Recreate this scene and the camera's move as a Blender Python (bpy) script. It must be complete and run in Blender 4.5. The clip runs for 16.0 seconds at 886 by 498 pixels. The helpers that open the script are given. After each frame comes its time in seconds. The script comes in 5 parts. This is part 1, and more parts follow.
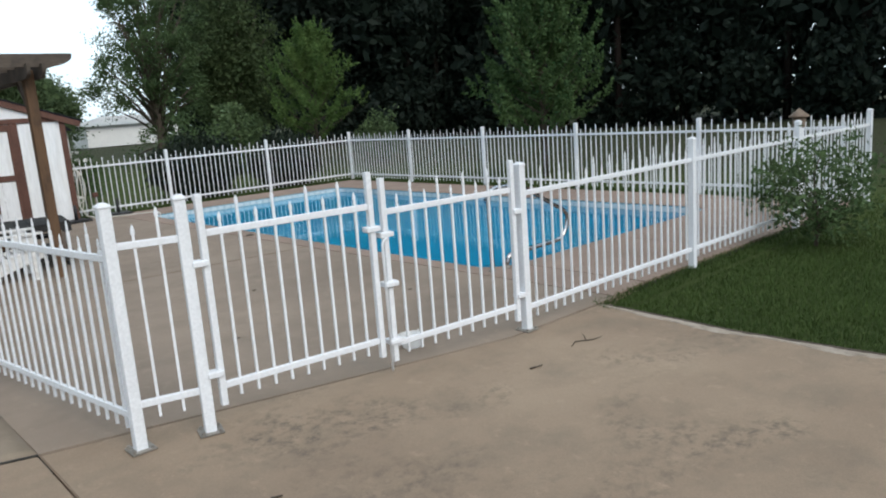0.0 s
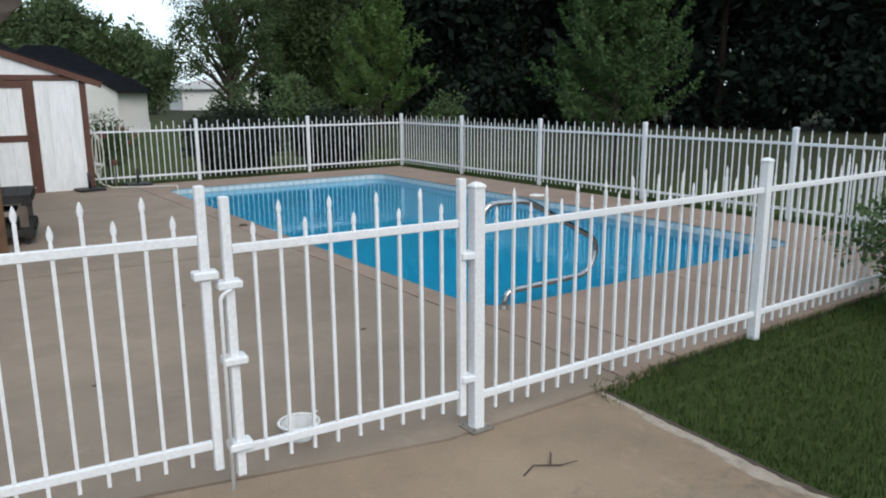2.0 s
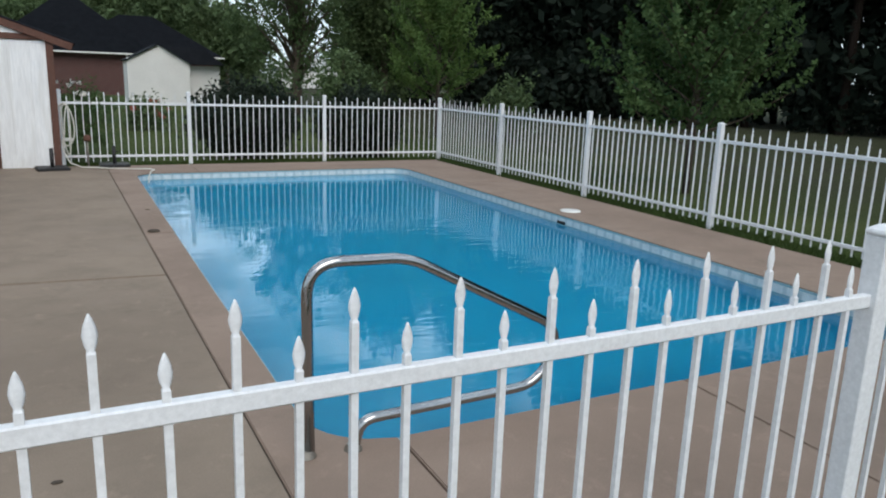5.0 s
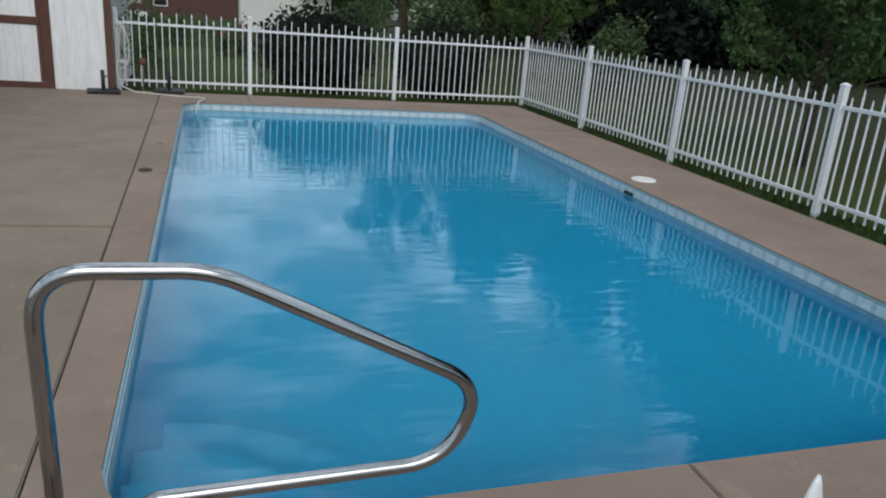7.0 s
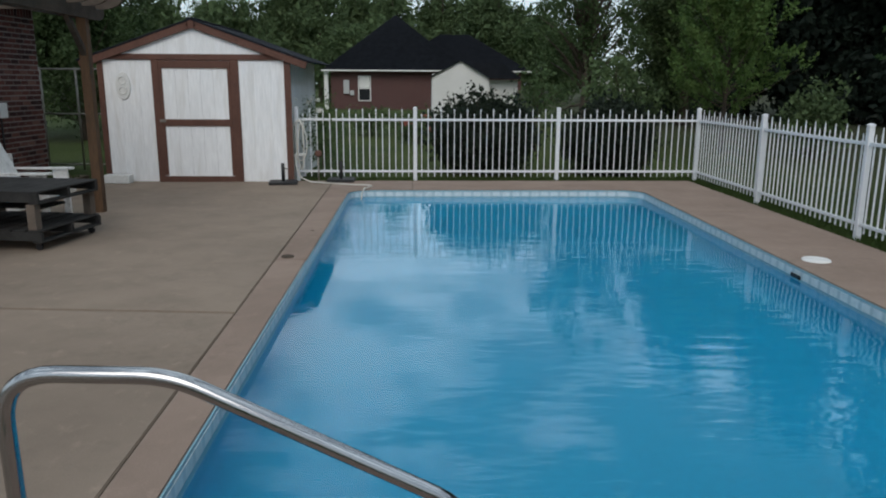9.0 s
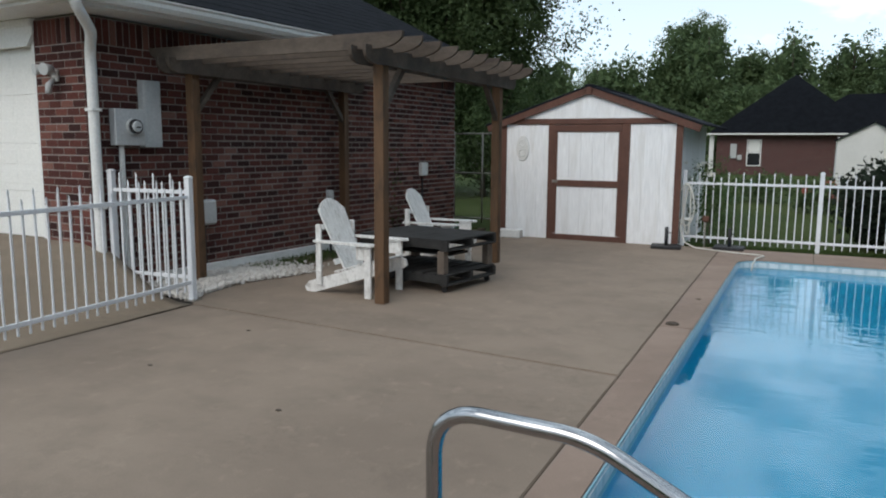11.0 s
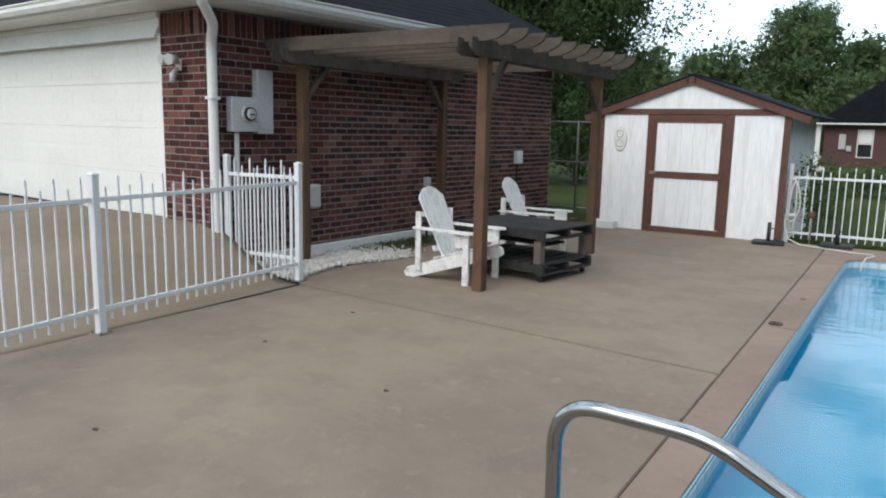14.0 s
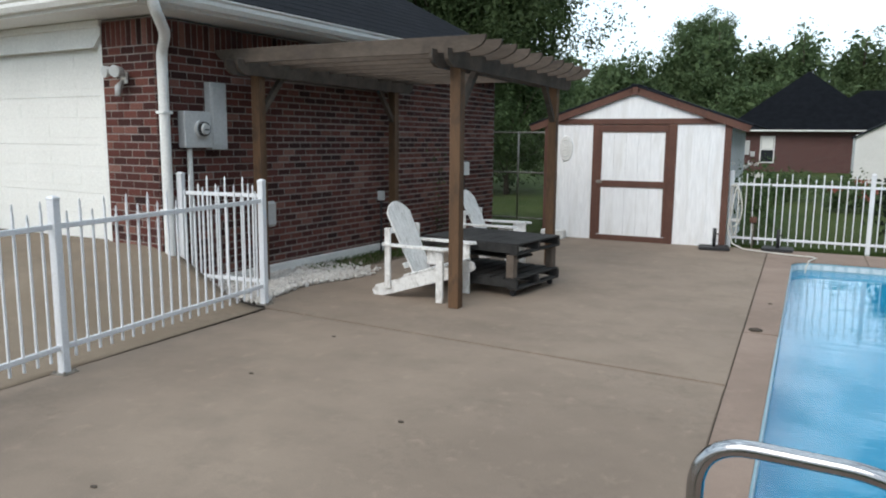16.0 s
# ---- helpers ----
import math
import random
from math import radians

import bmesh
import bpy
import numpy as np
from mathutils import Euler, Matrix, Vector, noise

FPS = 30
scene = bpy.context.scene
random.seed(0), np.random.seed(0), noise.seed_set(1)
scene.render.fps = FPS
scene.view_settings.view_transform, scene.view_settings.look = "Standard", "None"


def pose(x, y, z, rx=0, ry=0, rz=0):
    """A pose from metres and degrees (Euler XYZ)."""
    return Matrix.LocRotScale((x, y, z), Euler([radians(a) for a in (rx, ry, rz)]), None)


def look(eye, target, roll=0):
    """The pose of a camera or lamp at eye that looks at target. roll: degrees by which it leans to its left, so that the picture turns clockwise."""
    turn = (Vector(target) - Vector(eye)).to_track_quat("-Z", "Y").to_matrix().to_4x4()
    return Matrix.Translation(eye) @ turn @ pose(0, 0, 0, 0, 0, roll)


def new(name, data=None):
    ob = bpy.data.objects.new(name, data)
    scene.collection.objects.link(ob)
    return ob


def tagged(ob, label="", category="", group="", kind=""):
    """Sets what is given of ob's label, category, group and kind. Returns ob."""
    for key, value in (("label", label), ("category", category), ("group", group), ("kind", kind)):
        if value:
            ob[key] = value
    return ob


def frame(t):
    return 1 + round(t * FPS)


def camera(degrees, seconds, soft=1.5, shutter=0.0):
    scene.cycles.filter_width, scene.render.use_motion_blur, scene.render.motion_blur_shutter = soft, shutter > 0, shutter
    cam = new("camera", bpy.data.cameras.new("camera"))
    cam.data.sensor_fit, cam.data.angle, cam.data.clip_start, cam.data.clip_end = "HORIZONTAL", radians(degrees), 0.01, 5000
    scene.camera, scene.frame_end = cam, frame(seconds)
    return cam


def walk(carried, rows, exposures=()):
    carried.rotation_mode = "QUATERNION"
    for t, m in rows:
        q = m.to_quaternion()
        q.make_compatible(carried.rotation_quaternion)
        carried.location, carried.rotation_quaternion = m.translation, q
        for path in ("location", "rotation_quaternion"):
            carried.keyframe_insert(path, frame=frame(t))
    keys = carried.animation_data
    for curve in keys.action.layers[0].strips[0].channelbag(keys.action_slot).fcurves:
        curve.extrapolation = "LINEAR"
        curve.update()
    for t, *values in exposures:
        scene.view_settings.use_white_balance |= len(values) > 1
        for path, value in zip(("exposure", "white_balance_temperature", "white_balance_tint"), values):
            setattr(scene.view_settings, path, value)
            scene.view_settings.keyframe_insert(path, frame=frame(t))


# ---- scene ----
cam = camera(62.0, 16.0, soft=2.0)
PATH = [
    (0, (-0.016, -0.148, 1.702), (1.292, 1.317, 1.321), -4.2),
    (0.5, (0.44, 0.052, 1.694), (1.699, 1.576, 1.39), -2.0),
    (1, (0.852, 0.256, 1.685), (2.054, 1.807, 1.3), -1.6),
    (1.5, (1.385, 0.494, 1.66), (2.626, 2.012, 1.266), -1.9),
    (2, (1.839, 0.658, 1.683), (2.959, 2.262, 1.268), -0.4),
    (2.5, (2.226, 0.867, 1.665), (3.212, 2.552, 1.229), -0.0),
    (3, (2.577, 1.1, 1.72), (3.605, 2.767, 1.313), -1.3),
    (3.5, (3.169, 1.382, 1.667), (4.11, 3.108, 1.302), -0.2),
    (3.7, (3.397, 1.494, 1.59), (4.343, 3.215, 1.211), 0.1),
    (5.8, (4.972, 2.543, 1.608), (5.781, 4.313, 1.147), 4.1),
    (6, (5.125, 2.598, 1.615), (5.904, 4.38, 1.149), 4.6),
    (6.5, (5.441, 2.8, 1.596), (6.1, 4.609, 1.055), 4.4),
    (7, (5.704, 3.03, 1.571), (6.299, 4.837, 0.952), 4.6),
    (7.5, (5.988, 3.184, 1.53), (6.268, 5.026, 0.802), 6.5),
    (8, (6.313, 3.175, 1.58), (6.563, 5.004, 0.809), 4.0),
    (8.5, (6.262, 3.227, 1.565), (6.437, 5.123, 0.95), 1.7),
    (9, (6.358, 3.15, 1.608), (6.428, 5.099, 1.168), 0.3),
    (9.5, (6.326, 2.994, 1.675), (6.182, 4.941, 1.244), 0.2),
    (10, (6.235, 3.161, 1.573), (5.818, 5.083, 1.211), 0.5),
    (10.2, (6.157, 3.322, 1.544), (5.62, 5.221, 1.22), 0.3),
    (12.3, (6.172, 3.047, 1.674), (5.110, 4.716, 1.380), 0.8),
    (12.5, (6.171, 3.050, 1.672), (5.104, 4.717, 1.381), 0.6),
    (13, (6.184, 3.054, 1.668), (5.106, 4.723, 1.433), 1.2),
    (13.5, (6.149, 3.048, 1.655), (5.079, 4.726, 1.451), 1.4),
    (14, (6.111, 3.053, 1.650), (5.036, 4.708, 1.325), 1.2),
    (14.5, (6.056, 3.085, 1.662), (4.981, 4.732, 1.298), 1.7),
    (15, (5.892, 3.048, 1.671), (4.815, 4.694, 1.303), 2.1),
    (15.5, (5.589, 3.006, 1.676), (4.698, 4.772, 1.376), -0.6),
    (16, (5.479, 2.950, 1.672), (4.601, 4.722, 1.377), 0.5),
]
EXPOSURES = [(0.0, 0.02), (1.5, -0.03), (2.5, -0.05), (3.5, -0.1), (6.0, -0.22), (7.5, -0.48), (8.5, -0.6), (9.0, -0.53), (9.7, -0.44), (10.2, -0.42), (12.5, 0.12), (16.0, 0.14)]
walk(cam, [(t, look(eye, target, roll)) for t, eye, target, roll in PATH], EXPOSURES)

# ---------------------------------------------------------------- light
SUN_EL, SUN_ROT = radians(42), radians(186)
world = bpy.data.worlds.new("overcast_sky")
scene.world = world
world.use_nodes = True
wn, wl = world.node_tree.nodes, world.node_tree.links
wn.clear()
w_out, w_bg = wn.new("ShaderNodeOutputWorld"), wn.new("ShaderNodeBackground")
w_sky, w_mix = wn.new("ShaderNodeTexSky"), wn.new("ShaderNodeMix")
w_co, w_map, w_noise, w_ramp = (wn.new("ShaderNodeTexCoord"), wn.new("ShaderNodeMapping"), wn.new("ShaderNodeTexNoise"), wn.new("ShaderNodeValToRGB"))
w_sky.sky_type, w_sky.sun_disc, w_sky.sun_elevation, w_sky.sun_rotation = "NISHITA", False, SUN_EL, SUN_ROT
w_mix.data_type = "RGBA"
w_map.inputs["Scale"].default_value = (1.0, 1.0, 2.6)
w_noise.inputs["Scale"].default_value, w_noise.inputs["Detail"].default_value, w_noise.inputs["Roughness"].default_value = 4.6, 8, 0.6
w_ramp.color_ramp.elements[0].position, w_ramp.color_ramp.elements[1].position = 0.46, 0.61
w_ramp.color_ramp.elements[0].color = (0.1, 0.1, 0.1, 1)
w_bg.inputs["Strength"].default_value = 0.09
wl.new(w_co.outputs["Generated"], w_map.inputs["Vector"])
wl.new(w_map.outputs[0], w_noise.inputs["Vector"])
wl.new(w_noise.outputs[0], w_ramp.inputs[0])
w_sep, w_haze, w_max = wn.new("ShaderNodeSeparateXYZ"), wn.new("ShaderNodeMapRange"), wn.new("ShaderNodeMath")
w_haze.inputs["From Min"].default_value, w_haze.inputs["From Max"].default_value = 0.12, 0.42
w_haze.inputs["To Min"].default_value, w_haze.inputs["To Max"].default_value = 0.78, 0.0
w_max.operation = "MAXIMUM"
wl.new(w_co.outputs["Generated"], w_sep.inputs[0])
wl.new(w_sep.outputs["Z"], w_haze.inputs["Value"])
wl.new(w_haze.outputs[0], w_max.inputs[0])
wl.new(w_ramp.outputs[0], w_max.inputs[1])
wl.new(w_max.outputs[0], w_mix.inputs[0])
# an overcast sky is dimmer towards the horizon
w_grade, w_dim = wn.new("ShaderNodeMapRange"), wn.new("ShaderNodeMix")
w_grade.inputs["From Min"].default_value, w_grade.inputs["From Max"].default_value = 0.0, 0.75
w_grade.inputs["To Min"].default_value, w_grade.inputs["To Max"].default_value = 0.62, 1.2
w_dim.data_type, w_dim.blend_type = "RGBA", "MULTIPLY"
w_dim.inputs[0].default_value, w_dim.inputs[6].default_value = 1.0, (19.5, 23.1, 25.7, 1)
wl.new(w_sep.outputs["Z"], w_grade.inputs["Value"])
wl.new(w_grade.outputs[0], w_dim.inputs[7])
wl.new(w_dim.outputs[2], w_mix.inputs[7])
wl.new(w_sky.outputs[0], w_mix.inputs[6])
wl.new(w_mix.outputs[2], w_bg.inputs["Color"])
wl.new(w_bg.outputs[0], w_out.inputs["Surface"])
sun = new("sun", bpy.data.lights.new("sun", "SUN"))
sun.data.energy, sun.data.angle, sun.data.color = 1.7, radians(40), (1.0, 0.925, 0.845)
sun.matrix_world = look((0, 0, 30), (0 - 30 * math.sin(SUN_ROT) / math.tan(SUN_EL), 0 - 30 * math.cos(SUN_ROT) / math.tan(SUN_EL), 0))


# ---------------------------------------------------------------- materials
def material(name):
    m = bpy.data.materials.new(name)
    m.use_nodes = True
    nt = m.node_tree
    return m, nt, nt.nodes["Principled BSDF"]


def node(nt, kind, **values):
    n = nt.nodes.new(kind)
    for k, v in values.items():
        n.inputs[k].default_value = v
    return n


def ramp(nt, source, stops):
    r = nt.nodes.new("ShaderNodeValToRGB")
    while len(r.color_ramp.elements) < len(stops):
        r.color_ramp.elements.new(0.5)
    for e, (p, c) in zip(r.color_ramp.elements, stops):
        e.position, e.color = p, (*c, 1)
    nt.links.new(source, r.inputs[0])
    return r.outputs[0]


def blend(nt, factor, a, b, mode="MIX"):
    m = nt.nodes.new("ShaderNodeMix")
    m.data_type, m.blend_type = "RGBA", mode
    for sock, v in ((m.inputs[0], factor), (m.inputs[6], a), (m.inputs[7], b)):
        if isinstance(v, (int, float)):
            sock.default_value = v
        elif isinstance(v, tuple):
            sock.default_value = (*v, 1)
        else:
            nt.links.new(v, sock)
    return m.outputs[2]


def coords(nt, scale=(1, 1, 1), kind="Object"):
    c, m = nt.nodes.new("ShaderNodeTexCoord"), nt.nodes.new("ShaderNodeMapping")
    m.inputs["Scale"].default_value = scale
    nt.links.new(c.outputs[kind], m.inputs[0])
    return m.outputs[0]


def world_coords(nt, scale=(1, 1, 1)):
    c, m = nt.nodes.new("ShaderNodeNewGeometry"), nt.nodes.new("ShaderNodeMapping")
    m.inputs["Scale"].default_value = scale
    nt.links.new(c.outputs["Position"], m.inputs[0])
    return m.outputs[0]


def noise_tex(nt, vec, scale, detail=5, rough=0.6, distort=0.0):
    n = node(nt, "ShaderNodeTexNoise", Scale=scale, Detail=detail, Roughness=rough, Distortion=distort)
    nt.links.new(vec, n.inputs["Vector"])
    return n.outputs[0]


def bump(nt, bsdf, height, strength, distance):
    b = node(nt, "ShaderNodeBump", Strength=strength, Distance=distance)
    nt.links.new(height, b.inputs["Height"])
    nt.links.new(b.outputs[0], bsdf.inputs["Normal"])


def surface(name, dark, light, rough=0.7, coarse=2.0, fine=40.0, relief=0.3, depth=0.004, stretch=(1, 1, 1), metal=0.0, spread=(0.3, 0.7), stain=None, per_piece=0.0, spec=0.4):
    """A two-scale surface: coarse patches and fine grain between two colours, relief from the grain, optional stains."""
    m, nt, b = material(name)
    vec = world_coords(nt, stretch)
    big, small = noise_tex(nt, vec, coarse, 6, 0.6), noise_tex(nt, vec, fine, 4, 0.7)
    col = ramp(nt, big, [(spread[0], dark), (spread[1], light)])
    col = blend(nt, 0.35, col, ramp(nt, small, [(0.25, tuple(c * 0.6 for c in dark)), (0.75, tuple(min(1, c * 1.25) for c in light))]))
    if stain:
        s = noise_tex(nt, world_coords(nt, stain[2] if len(stain) > 2 else (1, 1, 1)), stain[1], 8, 0.65, 0.6)
        lo, hi = stain[3] if len(stain) > 3 else (0.5, 0.72)
        mask = ramp(nt, s, [(lo, (0, 0, 0)), (hi, (1, 1, 1))])
        col = blend(nt, mask, col, stain[0])
    if per_piece:
        info = nt.nodes.new("ShaderNodeObjectInfo")
        v = node(nt, "ShaderNodeMapRange")
        v.inputs["To Min"].default_value, v.inputs["To Max"].default_value = 1 - per_piece, 1 + per_piece
        nt.links.new(info.outputs["Random"], v.inputs["Value"])
        hsv = node(nt, "ShaderNodeHueSaturation")
        nt.links.new(v.outputs[0], hsv.inputs["Value"])
        nt.links.new(col, hsv.inputs["Color"])
        col = hsv.outputs[0]
    nt.links.new(col, b.inputs["Base Color"])
    b.inputs["Roughness"].default_value, b.inputs["Metallic"].default_value, b.inputs["Specular IOR Level"].default_value = rough, metal, spec
    if relief:
        bump(nt, b, small, relief, depth)
    return m


def concrete(name, dark, light, stain, coarse=0.55, wear=0.22):
    """Worn broom-finished concrete: broad discolouration, blotches, pale scuffs and fine grit."""
    m, nt, b = material(name)
    vec = world_coords(nt)
    broad = noise_tex(nt, vec, coarse, 5, 0.55, 0.1)
    mid = noise_tex(nt, world_coords(nt, (1.0, 1.15, 1)), 2.1, 8, 0.62, 0.15)
    grit = noise_tex(nt, vec, 130, 3, 0.7)
    col = ramp(nt, broad, [(0.3, dark), (0.7, light)])
    col = blend(nt, ramp(nt, mid, [(0.48, (0, 0, 0)), (0.75, (0.42, 0.42, 0.42))]), col, stain)
    mott = noise_tex(nt, vec, 13, 8, 0.75, 0.2)
    area = noise_tex(nt, world_coords(nt, (0.8, 1.1, 1)), 0.9, 4, 0.6, 0.3)
    worn = blend(nt, 1.0, ramp(nt, area, [(0.51, (0, 0, 0)), (0.64, (wear, wear, wear))]), ramp(nt, mott, [(0.47, (0, 0, 0)), (0.6, (1, 1, 1))]), "MULTIPLY")
    col = blend(nt, worn, col, tuple(c * 0.55 for c in stain))
    pale = noise_tex(nt, world_coords(nt, (1.3, 1, 1)), 5.2, 9, 0.72, 0.25)
    col = blend(nt, ramp(nt, pale, [(0.56, (0, 0, 0)), (0.76, (0.42, 0.42, 0.42))]), col, tuple(min(1, c * 1.45) for c in light))
    col = blend(nt, 0.5, col, ramp(nt, grit, [(0.3, (0.62, 0.62, 0.62)), (0.7, (1.0, 1.0, 1.0))]), "MULTIPLY")
    nt.links.new(col, b.inputs["Base Color"])
    b.inputs["Specular IOR Level"].default_value = 0.25
    rough = ramp(nt, mid, [(0.3, (0.72, 0.72, 0.72)), (0.7, (0.92, 0.92, 0.92))])
    nt.links.new(rough, b.inputs["Roughness"])
    bump(nt, b, grit, 0.35, 0.002)
    return m


def foliage(name, dark, light, rough=0.6):
    m, nt, b = material(name)
    g = nt.nodes.new("ShaderNodeNewGeometry")
    vec = world_coords(nt)
    n = noise_tex(nt, vec, 0.9, 3, 0.6)
    col = ramp(nt, g.outputs["Random Per Island"], [(0.0, dark), (1.0, light)])
    col = blend(nt, 0.5, col, ramp(nt, n, [(0.3, dark), (0.7, light)]))
    nt.links.new(col, b.inputs["Base Color"])
    b.inputs["Roughness"].default_value, b.inputs["Specular IOR Level"].default_value = rough, 0.12
    tr, mx = nt.nodes.new("ShaderNodeBsdfTranslucent"), node(nt, "ShaderNodeMixShader", Fac=0.3)
    nt.links.new(col, tr.inputs["Color"])
    nt.links.new(b.outputs[0], mx.inputs[1])
    nt.links.new(tr.outputs[0], mx.inputs[2])
    nt.links.new(mx.outputs[0], nt.nodes["Material Output"].inputs["Surface"])
    return m


def brick_material(name, island):
    m, nt, b = material(name)
    if island:
        r = nt.nodes.new("ShaderNodeNewGeometry").outputs["Random Per Island"]
    else:
        r = nt.nodes.new("ShaderNodeObjectInfo").outputs["Random"]
    vec = world_coords(nt)
    col = ramp(nt, r, [(0.0, (0.038, 0.018, 0.017)), (0.3, (0.082, 0.032, 0.028)), (0.62, (0.122, 0.045, 0.037)), (0.85, (0.165, 0.063, 0.05)), (1.0, (0.25, 0.13, 0.105))])
    n = noise_tex(nt, vec, 55, 5, 0.7)
    col = blend(nt, 0.75, col, ramp(nt, n, [(0.3, (0.45, 0.42, 0.42)), (0.7, (1, 1, 1))]), "MULTIPLY")
    nt.links.new(col, b.inputs["Base Color"])
    b.inputs["Roughness"].default_value, b.inputs["Specular IOR Level"].default_value = 0.9, 0.15
    bump(nt, b, n, 0.5, 0.004)
    return m


M_DECK = concrete("concrete_deck", (0.21, 0.162, 0.124), (0.294, 0.229, 0.175), (0.172, 0.139, 0.11))
M_COPING = concrete("concrete_coping", (0.235, 0.17, 0.132), (0.308, 0.226, 0.178), (0.197, 0.149, 0.12), 0.8)
M_APRON = concrete("concrete_apron", (0.225, 0.163, 0.114), (0.32, 0.238, 0.166), (0.14, 0.118, 0.094), 0.6, 0.6)
M_DRIVE = concrete("concrete_drive", (0.2, 0.155, 0.11), (0.27, 0.215, 0.16), (0.15, 0.125, 0.1), 0.6)
M_JOINT = surface("joint_dirt", (0.02, 0.018, 0.015), (0.05, 0.043, 0.035), 0.95)
M_FENCE = surface("white_fence_paint", (0.66, 0.67, 0.69), (0.73, 0.74, 0.76), 0.5, 3.0, 60, 0.05, 0.001, stain=((0.4, 0.39, 0.36), 17.0, (1, 1, 1), (0.66, 0.86)))
M_GALV = surface("weathered_steel_plate", (0.16, 0.145, 0.125), (0.36, 0.33, 0.29), 0.5, 12, 90, 0.3, 0.001, metal=0.6)
M_STEEL, _nt, _b = material("stainless_steel")
_b.inputs["Base Color"].default_value, _b.inputs["Metallic"].default_value, _b.inputs["Roughness"].default_value = (0.39, 0.39, 0.395, 1), 1.0, 0.15
bump(_nt, _b, noise_tex(_nt, coords(_nt, (4, 4, 60)), 30, 3), 0.04, 0.0005)
M_TEAL = surface("teal_vinyl_border", (0.17, 0.33, 0.4), (0.26, 0.42, 0.48), 0.4, 3.0, 60, 0.0)
M_LINER = surface("blue_vinyl_liner", (0.002, 0.25, 0.432), (0.004, 0.292, 0.498), 0.5, 1.2, 30, 0.0)
M_BRICK, M_BRICK_FAR = brick_material("red_brick", False), brick_material("red_brick_joined", True)
M_MORTAR = surface("mortar", (0.17, 0.146, 0.132), (0.32, 0.285, 0.26), 0.95, 4, 120, 0.4, 0.003)
M_TRIM = surface("white_trim_paint", (0.66, 0.66, 0.64), (0.76, 0.76, 0.74), 0.5, 1.5, 40, 0.05)
M_GARAGE = surface("garage_door_paint", (0.7, 0.695, 0.66), (0.78, 0.775, 0.74), 0.5, 0.9, 50, 0.06)
M_SHINGLE = surface("charcoal_shingle", (0.0095, 0.011, 0.014), (0.021, 0.0235, 0.0295), 0.95, 3.0, 90, 0.6, 0.004, per_piece=0.25, spec=0.08)
M_PERGOLA = surface("weathered_pergola_wood", (0.047, 0.038, 0.031), (0.125, 0.102, 0.084), 0.85, 3.0, 30, 0.5, 0.003, stretch=(0.35, 1, 1), stain=((0.06, 0.05, 0.045), 4.0), spec=0.12)
M_POST = surface("brown_treated_post", (0.07, 0.037, 0.018), (0.138, 0.076, 0.038), 0.75, 5.0, 30, 0.4, 0.003, stretch=(2, 2, 0.25), stain=((0.035, 0.022, 0.014), 7.0, (1, 1, 0.35)))
M_SHEDWALL = surface("peeling_white_siding", (0.76, 0.77, 0.78), (0.85, 0.86, 0.87), 0.7, 1.6, 14, 0.15, 0.002, stretch=(3, 3, 0.3), stain=((0.66, 0.655, 0.64), 2.2, (3.0, 3.0, 0.35)))
M_SHEDTRIM = surface("brown_shed_trim", (0.076, 0.034, 0.024), (0.132, 0.061, 0.043), 0.75, 4, 35, 0.3, 0.002, stretch=(1, 1, 0.6))
M_CHAIR = surface("flaking_white_chair_paint", (0.5, 0.49, 0.47), (0.74, 0.73, 0.71), 0.75, 9, 45, 0.5, 0.002, spread=(0.2, 0.5), stain=((0.34, 0.32, 0.29), 26.0, (0.5, 2.0, 0.25)))
M_PALLET = surface("black_stained_pallet", (0.017, 0.0165, 0.016), (0.055, 0.053, 0.051), 0.85, 4, 40, 0.4, 0.002, spec=0.15)
M_PALLET_POST = surface("grey_brown_pallet_post", (0.09, 0.07, 0.055), (0.16, 0.125, 0.1), 0.8, 6, 40, 0.4, 0.002)
M_GREYBOX = surface("grey_enamel", (0.38, 0.39, 0.39), (0.5, 0.51, 0.51), 0.5, 2, 40, 0.05)
M_BLACK = surface("black_plastic", (0.012, 0.012, 0.013), (0.03, 0.03, 0.032), 0.6, 4, 40, 0.1)
M_WHITEPLASTIC = surface("white_plastic", (0.6, 0.6, 0.58), (0.74, 0.74, 0.72), 0.4, 3, 40, 0.03)
M_BASKET, _nt, _b = material("cloudy_white_plastic")
_b.inputs["Base Color"].default_value, _b.inputs["Roughness"].default_value, _b.inputs["Transmission Weight"].default_value, _b.inputs["IOR"].default_value = (0.86, 0.87, 0.87, 1), 0.35, 0.45, 1.2
M_HOSE = surface("pale_hose", (0.5, 0.48, 0.43), (0.68, 0.66, 0.6), 0.45, 3, 40, 0.05)
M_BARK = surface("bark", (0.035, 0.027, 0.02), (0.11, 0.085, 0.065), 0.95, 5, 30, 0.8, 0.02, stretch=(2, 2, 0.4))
# second bark with the shade of the woods put into its colour
M_BARK_SHADE = surface("shaded_pine_bark", (0.008, 0.006, 0.005), (0.022, 0.017, 0.014), 0.95, 5, 30, 0.6, 0.02, stretch=(2, 2, 0.4), spec=0.05)
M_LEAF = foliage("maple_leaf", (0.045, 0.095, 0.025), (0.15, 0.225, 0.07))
# darker copy of maple_leaf: its colour holds the shade
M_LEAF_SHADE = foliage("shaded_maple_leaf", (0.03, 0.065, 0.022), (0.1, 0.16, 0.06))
M_LEAF_OAK = foliage("oak_leaf", (0.035, 0.062, 0.026), (0.1, 0.15, 0.062))
